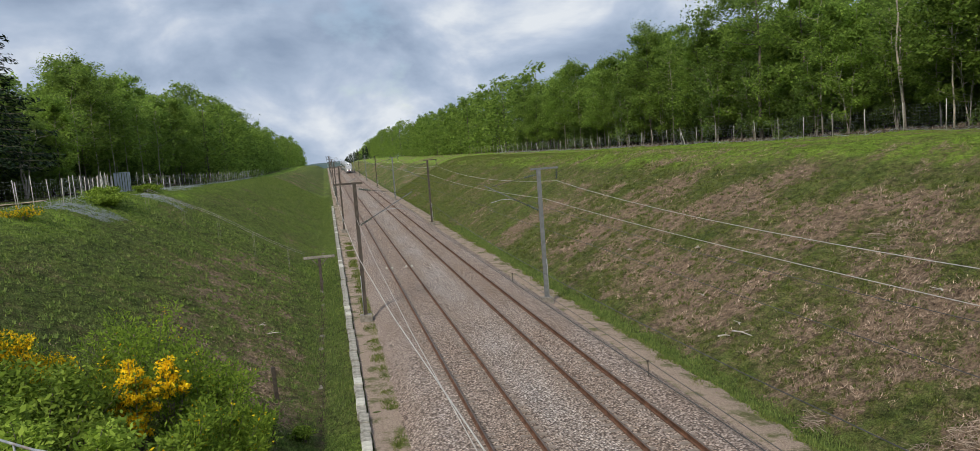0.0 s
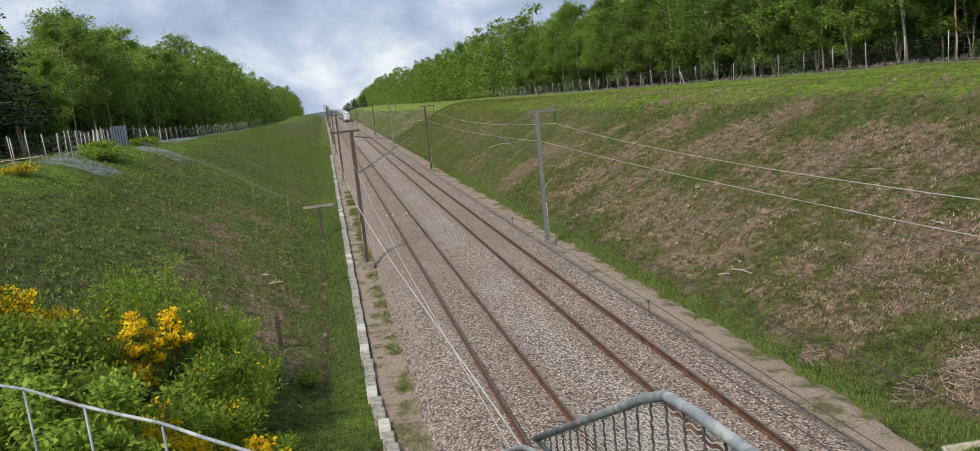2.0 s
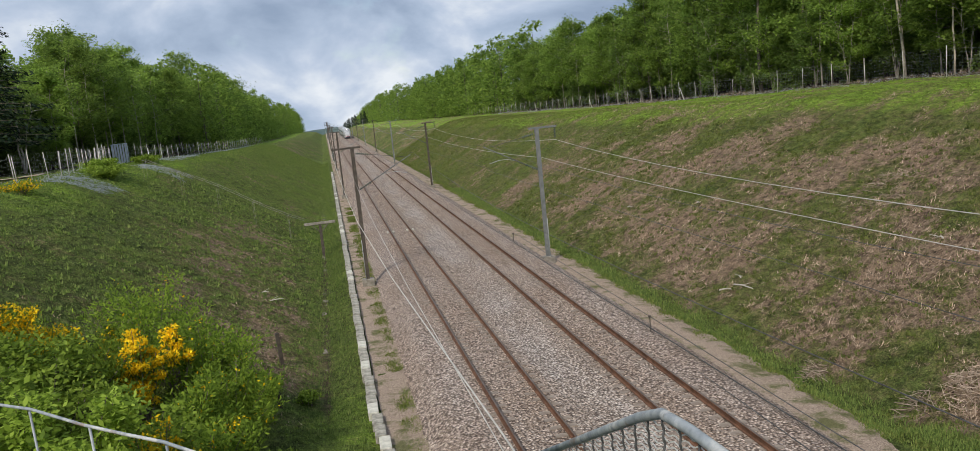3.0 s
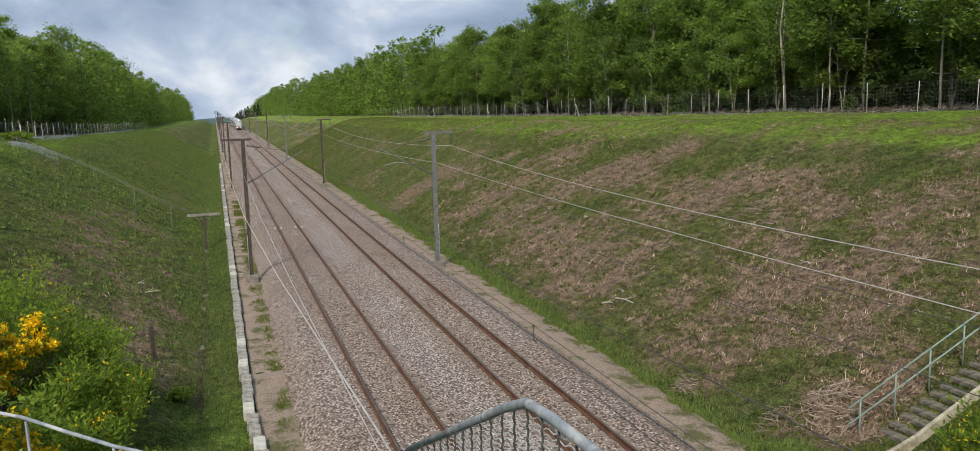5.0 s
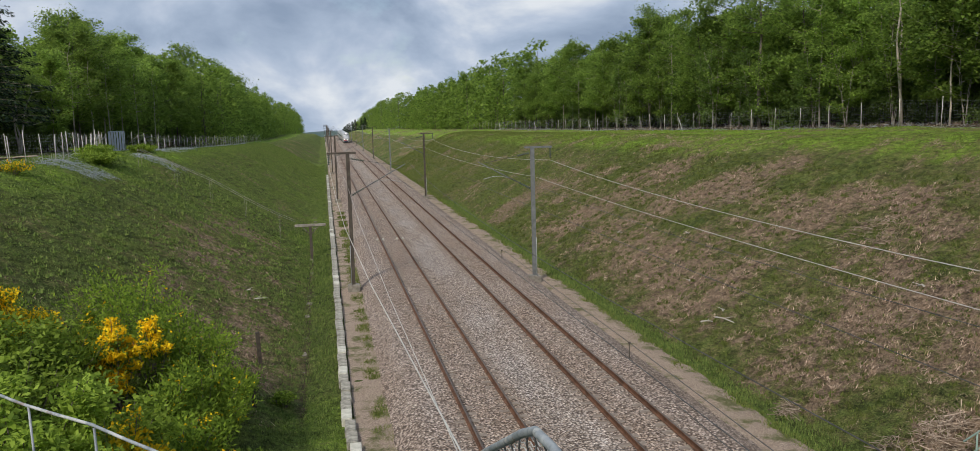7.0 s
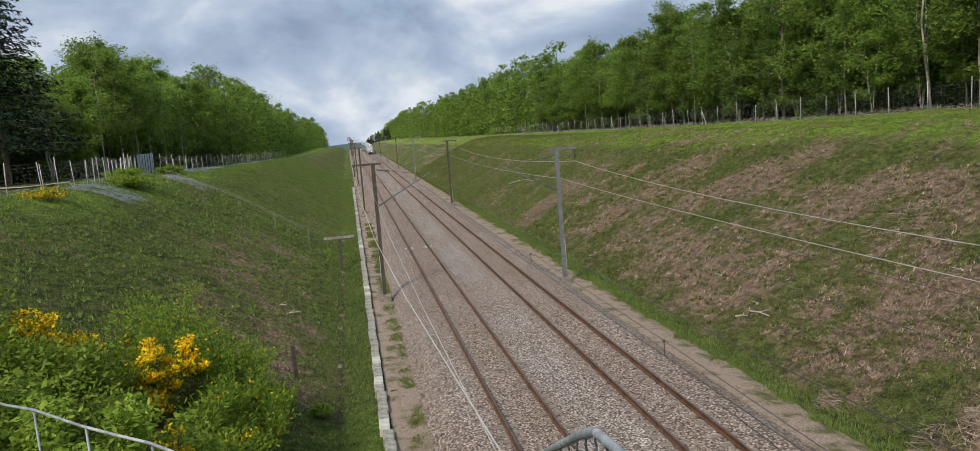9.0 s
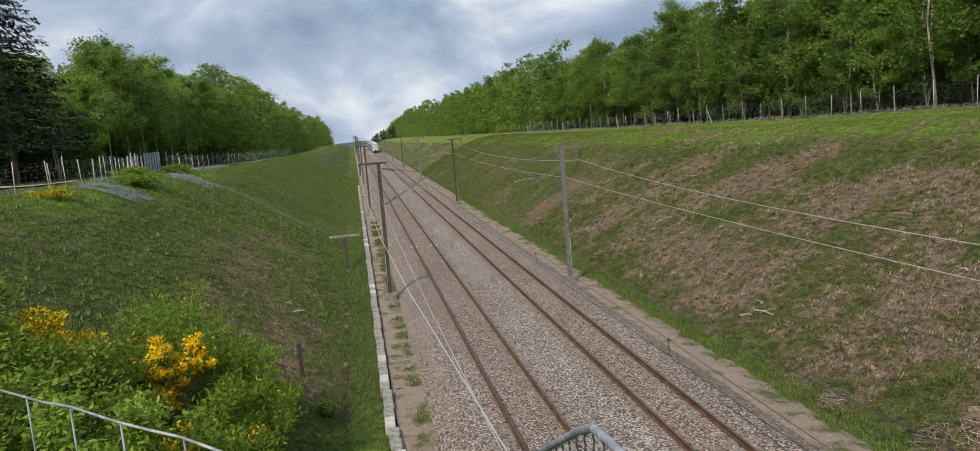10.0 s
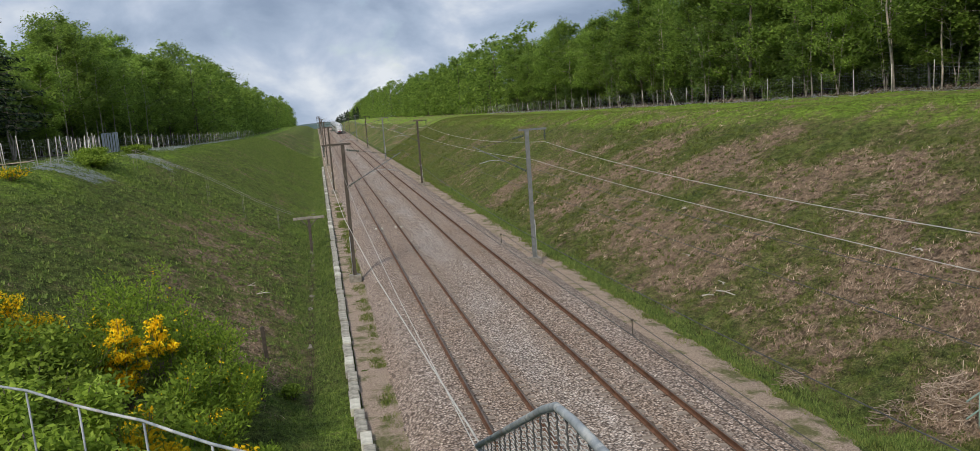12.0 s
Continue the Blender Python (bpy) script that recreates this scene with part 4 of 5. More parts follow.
def tree(seed, h, spread, first, leaves, bark=M_BARK, leafmat=M_LEAF, size=0.155, lean=0.0, limbs=26, label="tall broadleaf forest tree in fresh spring leaf", thick=1.0, stems=1):
    """A broadleaf tree: tapering trunk or several stems, limbs with side shoots, and a crown of layered leaf sprays."""
    rng = random.Random(seed)
    o = empty("tree", label=label, category="tree", group="trees at the forest edge")
    bm = bmesh.new()
    sprays = []
    for sidx in range(stems):
        ang = sidx * 2.2 + rng.uniform(-0.4, 0.4)
        out = 0.0 if stems == 1 else rng.uniform(0.06, 0.16)
        hs = h if stems == 1 else h * rng.uniform(0.7, 1.0)
        pts = []
        for i in range(8):
            t = i / 7
            pts.append(Vector((lean * t * h + math.cos(ang) * out * t * h + rng.uniform(-0.35, 0.35) * t, math.sin(ang) * out * t * h + rng.uniform(-0.35, 0.35) * t, hs * 0.95 * t - 0.3)))
        tube(bm, pts, (0.0075 * h + 0.035) * thick / math.sqrt(stems), 7, 0.02)
        nl = max(6, limbs // stems)
        for k in range(nl):
            t = first + (0.96 - first) * (k + rng.random()) / nl
            f7 = t * 7
            base = pts[int(f7)].lerp(pts[min(7, int(f7) + 1)], f7 - int(f7))
            az = k * 2.4 + rng.uniform(-0.6, 0.6)
            v = (t - first) / (1 - first)
            ln = spread * rng.uniform(0.55, 1.1) * (0.55 + 0.9 * v - 1.2 * v * v + 0.12)
            tip = base + Vector((math.cos(az) * ln, math.sin(az) * ln, ln * rng.uniform(0.1, 0.45 + 0.4 * v)))
            midp = base.lerp(tip, 0.5) + Vector((0, 0, -0.06 * ln))
            tube(bm, [base, midp, tip], (0.022 + 0.0022 * h * (1 - t)) * thick, 4, 0.008, cap=False)
            for _ in range(4):
                w = rng.uniform(0.35, 1.08)
                sprays.append((base.lerp(tip, w) + Vector((rng.uniform(-0.5, 0.5), rng.uniform(-0.5, 0.5), rng.uniform(-0.1, 0.35))) * ln * 0.6, ln * rng.uniform(0.18, 0.34) + 0.25))
        sprays += [(pts[-1] + Vector((rng.uniform(-0.6, 0.6), rng.uniform(-0.6, 0.6), rng.uniform(-0.5, 0.5))), spread * 0.3) for _ in range(3)]
    part("trunk", bm, bark, o)
    vs, fs = [], []
    twig_leaves(rng, sprays, leaves, size, vs, fs)
    pyobj("crown", vs, fs, leafmat, o)
    return o


FOREST = random.Random(11)
PALE = "slender pale-barked forest tree in fresh spring leaf"
protos = [tree(21, 14.5, 4.2, 0.20, 8000, thick=0.8), tree(22, 13.0, 3.9, 0.12, 7500), tree(23, 15.5, 4.4, 0.26, 7500, M_BARKP, label=PALE, thick=0.62), tree(26, 14.0, 4.0, 0.12, 8000),
          tree(24, 12.0, 3.4, 0.10, 7000, M_BARK, M_LEAFD), tree(25, 13.5, 3.8, 0.20, 7000, M_BARKP, label=PALE, lean=0.03, thick=0.55)]
UNDER = "leafy young understorey tree at the forest edge"
unders = [tree(41, 6.0, 2.6, 0.10, 3400, M_BARK, M_LEAFD, 0.14, limbs=20, label=UNDER), tree(42, 8.0, 2.6, 0.14, 3800, M_BARKP, M_LEAFD, 0.14, limbs=22, label=UNDER, thick=0.7),
          tree(43, 4.5, 2.3, 0.06, 2800, M_BARK, M_LEAFD, 0.14, limbs=16, label=UNDER)]
COPPICE = "clump of thin pale coppice stems with layered leaves"
coppice = [tree(46, 9.0, 2.4, 0.16, 3600, M_BARKP, M_LEAFD, 0.13, limbs=36, label=COPPICE, stems=5, thick=0.5), tree(47, 10.5, 2.6, 0.22, 3800, M_BARKP, M_LEAF, 0.13, limbs=32, label=COPPICE, stems=4, thick=0.45)]
first_use = set()


def put(pr, m):
    if pr.name not in first_use:
        first_use.add(pr.name)
        pr.matrix_basis = m
        return pr
    return copy_thing(pr, m)


def wood_mass(name, rows, seed, size, leaves, label):
    """Woods too far off or too deep to tell the trees apart: trunks and crowns joined."""
    rng = random.Random(seed)
    tv, tf = [], []
    bm = bmesh.new()
    for x0, dx, ya, yb, step, h0 in rows:
        for yy in frange([(ya, yb, step)]):
            x, y = x0 + rng.uniform(-dx, dx), yy + rng.uniform(-step * 0.35, step * 0.35)
            z, h = ground_z(x, y), h0 * rng.uniform(0.82, 1.15)
            tube(bm, [(x, y, z - 0.3), (x + rng.uniform(-0.3, 0.3), y, z + h * 0.5), (x, y, z + h * 0.85)], 0.15, 5, 0.05, cap=False)
            cs = []
            for k in range(26):
                t = 0.03 + 0.95 * (k + rng.random()) / 26
                r = h * 0.27 * (1.1 - 0.7 * t * t)
                a = rng.uniform(0, 6.28)
                cs.append((Vector((x + math.cos(a) * r * 0.7, y + math.sin(a) * r * 0.7, z + h * t)), r * 0.5))
            twig_leaves(rng, cs, leaves, size, tv, tf)
    o = pyobj(name, tv, tf, M_LEAF)
    tagged(o, label, "woods", kind="stuff")
    me = bpy.data.meshes.new("trunks")
    bm.to_mesh(me)
    bm.free()
    me.materials.append(M_BARK)
    return tagged(new("wood_trunks", me), "dim dark trunks inside the woods", "woods", kind="stuff")


def forest_row(kinds, x0, dx, ys, jitter, grow=0.0):
    for yy in ys:
        x = x0 + FOREST.uniform(-dx, dx)
        yv = yy + FOREST.uniform(-jitter, jitter)
        s = 1.0 + grow + FOREST.uniform(-0.13, 0.16)
        pr = FOREST.choice(kinds)
        o = put(pr, pose(x, yv, ground_z(x, yv) - 0.1, 0, 0, FOREST.uniform(0, 360)))
        o.scale = (s, s, s)


# right-hand forest
forest_row([protos[0], protos[2], protos[5], protos[1], protos[2]], 37.4, 1.0, frange([(14, 190, 6.0)]), 1.9, -0.06)
forest_row(coppice, 36.6, 0.7, frange([(18, 130, 6.6)]), 2.2, -0.05)
forest_row(unders, 38.8, 1.4, frange([(14, 190, 3.4)]), 1.6, -0.05)
forest_row(protos, 42.5, 1.6, frange([(14, 190, 5.6)]), 1.8, 0.02)
forest_row(unders, 44.5, 1.6, frange([(16, 190, 4.6)]), 1.8, 0.4)
# left-hand forest
forest_row(protos, -35.0, 1.5, frange([(93, 120, 5.4)]), 1.6, -0.10)
forest_row(protos, -35.0, 1.5, frange([(124, 190, 5.4)]), 1.6, 0.10)
forest_row(unders, -36.5, 1.5, frange([(88, 190, 4.2)]), 1.8, 0.1)
forest_row(protos, -40.0, 1.6, frange([(84, 120, 5.2)]), 1.8, 0.0)
forest_row(protos, -40.0, 1.6, frange([(124, 200, 5.2)]), 1.8, 0.22)
forest_row(unders, -41.0, 2.0, frange([(74, 190, 5.0)]), 1.8, 0.3)
# broad oaks that rise above the rest
oak = tree(27, 16.5, 6.0, 0.30, 13000, M_BARK, M_LEAF, 0.15, limbs=34, label="broad high-crowned oak above the forest edge")
oak.matrix_basis = pose(-36.0, 112.0, ground_z(-36, 112), 0, 0, 15)
for xx, yy, sc in ((-36.0, 186.0, 1.22), (-37.0, 268.0, 1.45), (42.0, 118.0, 1.05), (40.0, 90.0, 1.1)):
    copy_thing(oak, pose(xx, yy, ground_z(xx, yy), 0, 0, yy * 3)).scale = (sc, sc, sc)
wood_mass("deep_woods", [(49.0, 2.0, 16, 190, 5.0, 14.5), (54.0, 2.0, 14, 190, 5.5, 14.0), (-47.0, 2.0, 70, 190, 5.0, 14.5), (-54.0, 2.0, 64, 130, 5.0, 15.0)], 51, 0.34, 1900, "dense green woods behind the forest edge")
wood_mass("far_woods", [(38.0, 1.5, 195, 460, 6.0, 16.0), (44.0, 1.5, 195, 460, 7.5, 18.0), (36.0, 4.0, 466, 1150, 9.0, 18.0), (-33.0, 1.5, 195, 460, 6.0, 18.0), (-39.0, 1.5, 195, 460, 7.5, 21.0), (-31.0, 4.0, 466, 900, 9.0, 19.0)],
          52, 0.40, 1150, "distant green woods along the line")


def conifer(seed, h, label, dense=1.0):
    """A spruce: straight trunk with drooping whorls of needle sprays."""
    rng = random.Random(seed)
    o = empty("spruce", label=label, category="tree", group="conifers at the forest edge")
    bm = bmesh.new()
    tube(bm, [(0, 0, -0.3), (0, 0, h * 0.5), (0, 0, h)], 0.011 * h + 0.04, 8, 0.02)
    vs, fs = [], []
    z = h * 0.16
    while z < h * 0.97:
        r = (h - z) * 0.36 + 0.4
        for k in range(6):
            az = k * math.pi / 3 + rng.uniform(-0.4, 0.4) + z
            rr = r * rng.uniform(0.7, 1.15)
            d = Vector((math.cos(az), math.sin(az), 0))
            side = Vector((-d.y, d.x, 0))
            p0, p1 = Vector((0, 0, z)), Vector((0, 0, z)) + d * rr * 0.6 + Vector((0, 0, -0.10 * rr))
            p2 = Vector((0, 0, z)) + d * rr + Vector((0, 0, -0.14 * rr))
            tube(bm, [p0, p1, p2], 0.03, 4, 0.008, cap=False)
            for q in range(int((14 + rr * 16) * dense)):
                t = 0.15 + 0.85 * rng.random()
                c = p0.lerp(p2, t) + side * rng.uniform(-0.45, 0.45) * rr * (0.35 + 0.5 * (1 - t)) + Vector((0, 0, rng.uniform(-0.35, 0.05)))
                u = (d * rng.uniform(0.2, 1) + side * rng.uniform(-1, 1) + Vector((0, 0, rng.uniform(-0.7, 0.1)))).normalized()
                w = u.cross(Vector((rng.gauss(0, 0.5), rng.gauss(0, 0.5), 1))).normalized()
                s = rng.uniform(0.14, 0.34) / math.sqrt(dense)
                i = len(vs)
                vs += [c - u * s, c - w * s * 0.3, c + u * s, c + w * s * 0.3]
                fs.append((i, i + 1, i + 2, i + 3))
        z += 0.62
    part("trunk", bm, M_BARK, o)
    pyobj("crown", vs, fs, M_PINE, o)
    return o


SPR = "dark drooping spruce standing at the forest edge"
sp = conifer(71, 21.0, SPR)
sp.matrix_basis = pose(-34.6, 76.0, ground_z(-34.6, 76), 0, 0, 20)
copy_thing(sp, pose(-40.5, 77.0, ground_z(-40.5, 77), 0, 0, 140)).scale = (0.95, 0.95, 0.9)
copy_thing(sp, pose(-45.0, 74.0, ground_z(-45, 74), 0, 0, 230))
far_sp = conifer(72, 21.0, "dark spruce among the distant woods", 0.12)
for i in range(9):
    yv = 640 + 46 * i + FOREST.uniform(-12, 12)
    xv = 22 + FOREST.uniform(-3, 3) - i * 0.6
    put(far_sp, pose(xv, yv, ground_z(xv, yv) - 3, 0, 0, 50 * i)).scale = (0.7, 0.7, 0.62)

# single bare-stemmed trees that stand out at the edge
odd = tree(81, 19.0, 4.0, 0.52, 2600, M_BARK, M_LEAF, 0.15, limbs=20, label="tall oak with a thin open crown", thick=1.25)
odd.matrix_basis = pose(36.5, 79.5, ground_z(36.5, 79.5), 0, 0, 0)
dead = tree(82, 16.5, 2.0, 0.50, 260, M_BARKP, M_LEAF, 0.13, limbs=13, label="bare pale dead twin-stemmed tree at the forest edge", thick=1.15, stems=2)
dead.matrix_basis = pose(36.5, 57.8, ground_z(36.5, 57.8), 0, 0, 90)
thin = tree(83, 10.0, 2.6, 0.35, 650, M_BARKP, M_LEAF, 0.13, limbs=14, label="forked pale-barked tree with sparse leaves", thick=1.6, stems=3)
thin.matrix_basis = pose(-34.5, 86.0, ground_z(-34.5, 86), 0, 0, 40)
slim = tree(84, 12.5, 2.2, 0.45, 1100, M_BARKP, M_LEAF, 0.13, limbs=16, label="slim pale-stemmed tree at the forest edge", thick=0.7)
slim.matrix_basis = pose(36.4, 101.2, ground_z(36.4, 101.2), 0, 0, 0)
for xx, yy, rr in ((36.2, 52.4, 200), (36.0, 68, 300), (36.2, 120, 75), (-32.6, 97.5, 10), (-32.4, 104, 120), (-32.0, 110, 190), (-31.8, 116, 260), (-31.5, 136, 330), (-31.8, 125, 80)):
    copy_thing(slim, pose(xx, yy, ground_z(xx, yy), 0, 0, rr)).scale = (0.9, 0.9, 1.0)

# ---- bushes ----


def sprigs(rng, centres, n, length, width, verts, faces):
    """Upright whippy shoots, fanned outward from the clumps."""
    for _ in range(n):
        c, r = rng.choice(centres)
        d = Vector((rng.gauss(0, 1), rng.gauss(0, 1), rng.gauss(0, 0.8))).normalized()
        p = c + d * r * (0.3 + 0.7 * rng.random())
        u = (Vector((d.x * 0.7, d.y * 0.7, 0.55)) + Vector((rng.gauss(0, 0.45), rng.gauss(0, 0.45), rng.gauss(0, 0.3)))).normalized() * length * rng.uniform(0.5, 1.4)
        w = u.cross(Vector((rng.gauss(0, 1), rng.gauss(0, 1), rng.gauss(0, 1)))).normalized() * width * rng.uniform(0.7, 1.3)
        i = len(verts)
        verts += [p - w * 0.4, p + u * 0.55 + w, p + u, p + u * 0.45 - w]
        faces += [(i, i + 1, i + 2, i + 3)]


def bush(name, x, y, r, h, leaves, mat, size, label, seed, flowers=0, category="bush", bloom=(0.5, 1.03)):
    """A rounded, ragged shrub of stems and leaves or shoots, with blossom on its shoots."""
    rng = random.Random(seed)
    z0 = ground_z(x, y)
    o = empty(name, (x, y, z0), label, category, "shrubs on the slope")
    bm = bmesh.new()
    centres, tips = [], []
    for k in range(18):
        az = k * 2.4 + rng.uniform(-0.4, 0.4)
        rad = r * math.sqrt(rng.random()) * 0.9
        tip = Vector((math.cos(az) * rad, math.sin(az) * rad, h * (1.0 - 0.40 * (rad / r) ** 2) * rng.uniform(0.72, 1.0)))
        tube(bm, [(0.15 * math.cos(az), 0.15 * math.sin(az), -0.2), tip * 0.5 + Vector((0, 0, 0.1)), tip], 0.022, 4, 0.006, cap=False)
        tips.append(tip)
        for t in (0.4, 0.65, 0.82, 0.95):
            centres.append((tip * t + Vector((rng.uniform(-1, 1), rng.uniform(-1, 1), 0)) * r * 0.12, r * rng.uniform(0.14, 0.26) + 0.10))
    part("stem", bm, M_BARK, o)
    vs, fs = [], []
    if mat == M_BROOM:
        sprigs(rng, centres, int(leaves * 0.6), size * 3.2, size * 0.55, vs, fs)
        leaf_cloud(rng, centres, int(leaves * 0.25), size * 0.8, vs, fs, 0.7)
    else:
        leaf_cloud(rng, centres, leaves, size, vs, fs, 0.6)
    pyobj("foliage", vs, fs, mat, o)
    if flowers:
        vs, fs = [], []
        leaf_cloud(rng, [(t * rng.uniform(*bloom), r * 0.2 + 0.1) for t in tips for _ in range(3)], int(flowers * 1.3), 0.046, vs, fs, 1.0)
        pyobj("blossom", vs, fs, M_FLOWER, o, "bright yellow blossom")
    return o


HZ = "hazel-like shrub with broad bright green leaves"
for i, (x, y, r, h) in enumerate(((-12.9, 16.6, 2.1, 3.6), (-15.2, 18.4, 2.4, 3.2), (-11.2, 16.4, 1.7, 3.1), (-17.2, 21.5, 2.4, 2.3), (-14.4, 19.8, 1.9, 3.0), (-11.4, 13.4, 1.8, 2.9), (-13.6, 14.2, 2.0, 3.2))):
    bush("hazel_bush", x, y, r, h, 8000, M_HAZEL, 0.066, HZ, 100 + i)
BG = "green broom bush with few blossoms"
for i, (x, y, r, h) in enumerate(((-12.8, 26.8, 1.9, 3.6), (-11.0, 26.0, 1.6, 3.0), (-10.3, 23.4, 1.5, 2.7), (-11.0, 21.8, 1.3, 2.2), (-10.5, 19.8, 1.4, 2.3), (-11.7, 19.6, 1.3, 1.7), (-9.9, 26.3, 0.9, 1.4), (-9.3, 20.6, 1.0, 1.5), (-9.6, 17.8, 1.1, 1.9), (-13.6, 22.6, 1.4, 2.4))):
    bush("broom_bush", x, y, r, h, 7000, M_BROOM, 0.05, BG, 120 + i, 110)
BY_ = "broom bush covered in yellow blossom"
for i, (x, y, r, h, fl) in enumerate(((-12.35, 22.9, 0.62, 3.1, 5200), (-11.75, 24.6, 0.5, 3.1, 1500), (-16.2, 25.4, 0.9, 1.0, 3000), (-15.0, 24.4, 1.1, 1.6, 4200), (-13.7, 26.3, 0.6, 1.7, 500), (-9.75, 15.6, 1.2, 2.3, 9500), (-8.85, 15.2, 0.9, 1.8, 6000), (-10.5, 15.2, 1.0, 2.6, 2600), (-10.2, 21.6, 0.5, 2.1, 700), (-17.4, 24.4, 0.8, 1.6, 1500), (-9.6, 18.2, 0.5, 1.5, 500))):
    bush("broom_bush", x, y, r, h, 1500, M_BROOM, 0.05, BY_, 140 + i, fl, bloom=(0.45, 1.03) if i != 1 else (0.85, 1.05))
for i, (x, y, r, h) in enumerate(((-7.6, 13.2, 1.1, 1.0), (-8.8, 13.0, 1.0, 1.3), (-7.3, 15.2, 0.7, 0.7), (-8.6, 29.3, 0.5, 0.5))):
    bush("hazel_bush", x, y, r, h, 1400, M_HAZEL, 0.045, HZ, 160 + i)
bush("broom_bush", 11.4, 15.2, 0.9, 1.1, 1600, M_BROOM, 0.05, BG, 170, 260)
bush("broom_bush", 12.9, 15.6, 1.0, 1.2, 1800, M_BROOM, 0.05, BG, 171, 300)
for i, (x, y, r, h) in enumerate(((13.8, 14.6, 1.3, 1.7), (10.4, 14.6, 1.2, 1.4), (15.2, 15.8, 1.1, 1.3), (9.2, 14.2, 1.0, 1.1), (11.9, 13.9, 1.3, 1.6))):
    bush("broom_bush", x, y, r, h, 2600, M_BROOM, 0.05, BG, 174 + i, 160)
bush("broom_bush", 8.4, 15.5, 0.45, 0.6, 400, M_BROOM, 0.05, BG, 172, 160)
for i, (x, y, r) in enumerate(((-21.9, 61.5, 1.7), (-22.6, 64.0, 1.8), (-21.2, 59.8, 1.2), (-23.0, 82.0, 1.3))):
    bush("bramble_bush", x, y, r, 0.85, 3200, M_HAZEL, 0.075, "low bright green bramble mound on the bank top", 180 + i)

bush("broom_bush", -22.2, 46.5, 1.3, 0.6, 900, M_BROOM, 0.05, BY_, 190, 700)

# ---- dead wood ----


def heap(name, x, y, r, h, n, label, seed, size=1.0, mat=M_TWIG):
    rng = random.Random(seed)
    z0 = ground_z(x, y)
    bm = bmesh.new()
    for _ in range(n):
        a, d = rng.uniform(0, 6.28), r * math.sqrt(rng.random())
        px, py = x + math.cos(a) * d, y + math.sin(a) * d
        c = Vector((px - x, py - y, ground_z(px, py) - z0 + rng.uniform(0, h) * (1 - (d / r) ** 2)))
        u = Vector((rng.gauss(0, 1), rng.gauss(0, 1), rng.gauss(0, 0.3))).normalized() * rng.uniform(0.15, 0.5) * size
        k = Vector((rng.gauss(0, 1), rng.gauss(0, 1), rng.gauss(0, 1))) * 0.05 * size
        tube(bm, [c - u, c + k, c + u], rng.uniform(0.006, 0.016) * size, 4, 0.004)
    o = obj(name, bm, mat)
    o.location = (x, y, z0)
    return tagged(o, label, "brushwood", kind="stuff")


heap("brushwood_heap", 9.6, 19.4, 0.85, 0.45, 300, "heap of pale dead branches at the foot of the slope", 200)
heap("brushwood_heap", 8.3, 20.3, 0.6, 0.3, 70, "scattered pale dead twigs at the foot of the slope", 201)
heap("brushwood_heap", 7.7, 24.4, 0.32, 0.7, 80, "pale dead shrub beside the ditch", 202)
heap("brushwood_heap", 17.5, 47.0, 1.4, 0.2, 160, "scattered dead twigs on the slope", 203)
heap("brushwood_heap", 16.5, 33.0, 1.6, 0.2, 160, "scattered dead twigs on the slope", 204)
for i, (x, y, rz, ln) in enumerate(((9.3, 33.3, 20, 1.3), (9.7, 32.6, -40, 1.1), (10.1, 33.8, 60, 0.8), (10.8, 39.0, 70, 1.0), (-10.4, 43.0, -50, 1.6), (-10.9, 44.0, -65, 1.2), (13.5, 45, 50, 1.2), (14.5, 27, 65, 1.0), (12.0, 52, 40, 1.2))):
    bm = bmesh.new()
    rng = random.Random(220 + i)
    tube(bm, [(-ln / 2, 0, 0.04), (-ln / 6, rng.uniform(-0.1, 0.1), 0.12), (ln / 4, rng.uniform(-0.12, 0.12), 0.10), (ln / 2, 0.1, 0.03)], 0.035, 6, 0.012)
    tube(bm, [(-ln / 6, 0, 0.1), (0.1, 0.3, 0.22)], 0.018, 5, 0.006)
    o = obj("branch", bm, M_POSTW)
    o.location, o.rotation_euler = (x, y, ground_z(x, y)), (0, 0.25 if x > 0 else -0.25, radians(rz))
    tagged(o, "bleached fallen branch lying on the slope", "branch", "fallen branches")
for x, y, h in ((-8.62, 16.9, 0.9), (-7.2, 12.0, 0.9), (-9.6, 33.5, 1.3), (-9.4, 28.0, 0.9)):
    bm = bmesh.new()
    box(bm, -0.07, 0.07, -0.07, 0.07, -0.3, h, 0.012)
    o = obj("wooden_post", bm, M_MASTD)
    o.location, o.rotation_euler = (x, y, ground_z(x, y)), (0.03, -0.04, 0.3)
    tagged(o, "short dark weathered wooden post in the grass", "post", "short posts on the slope")

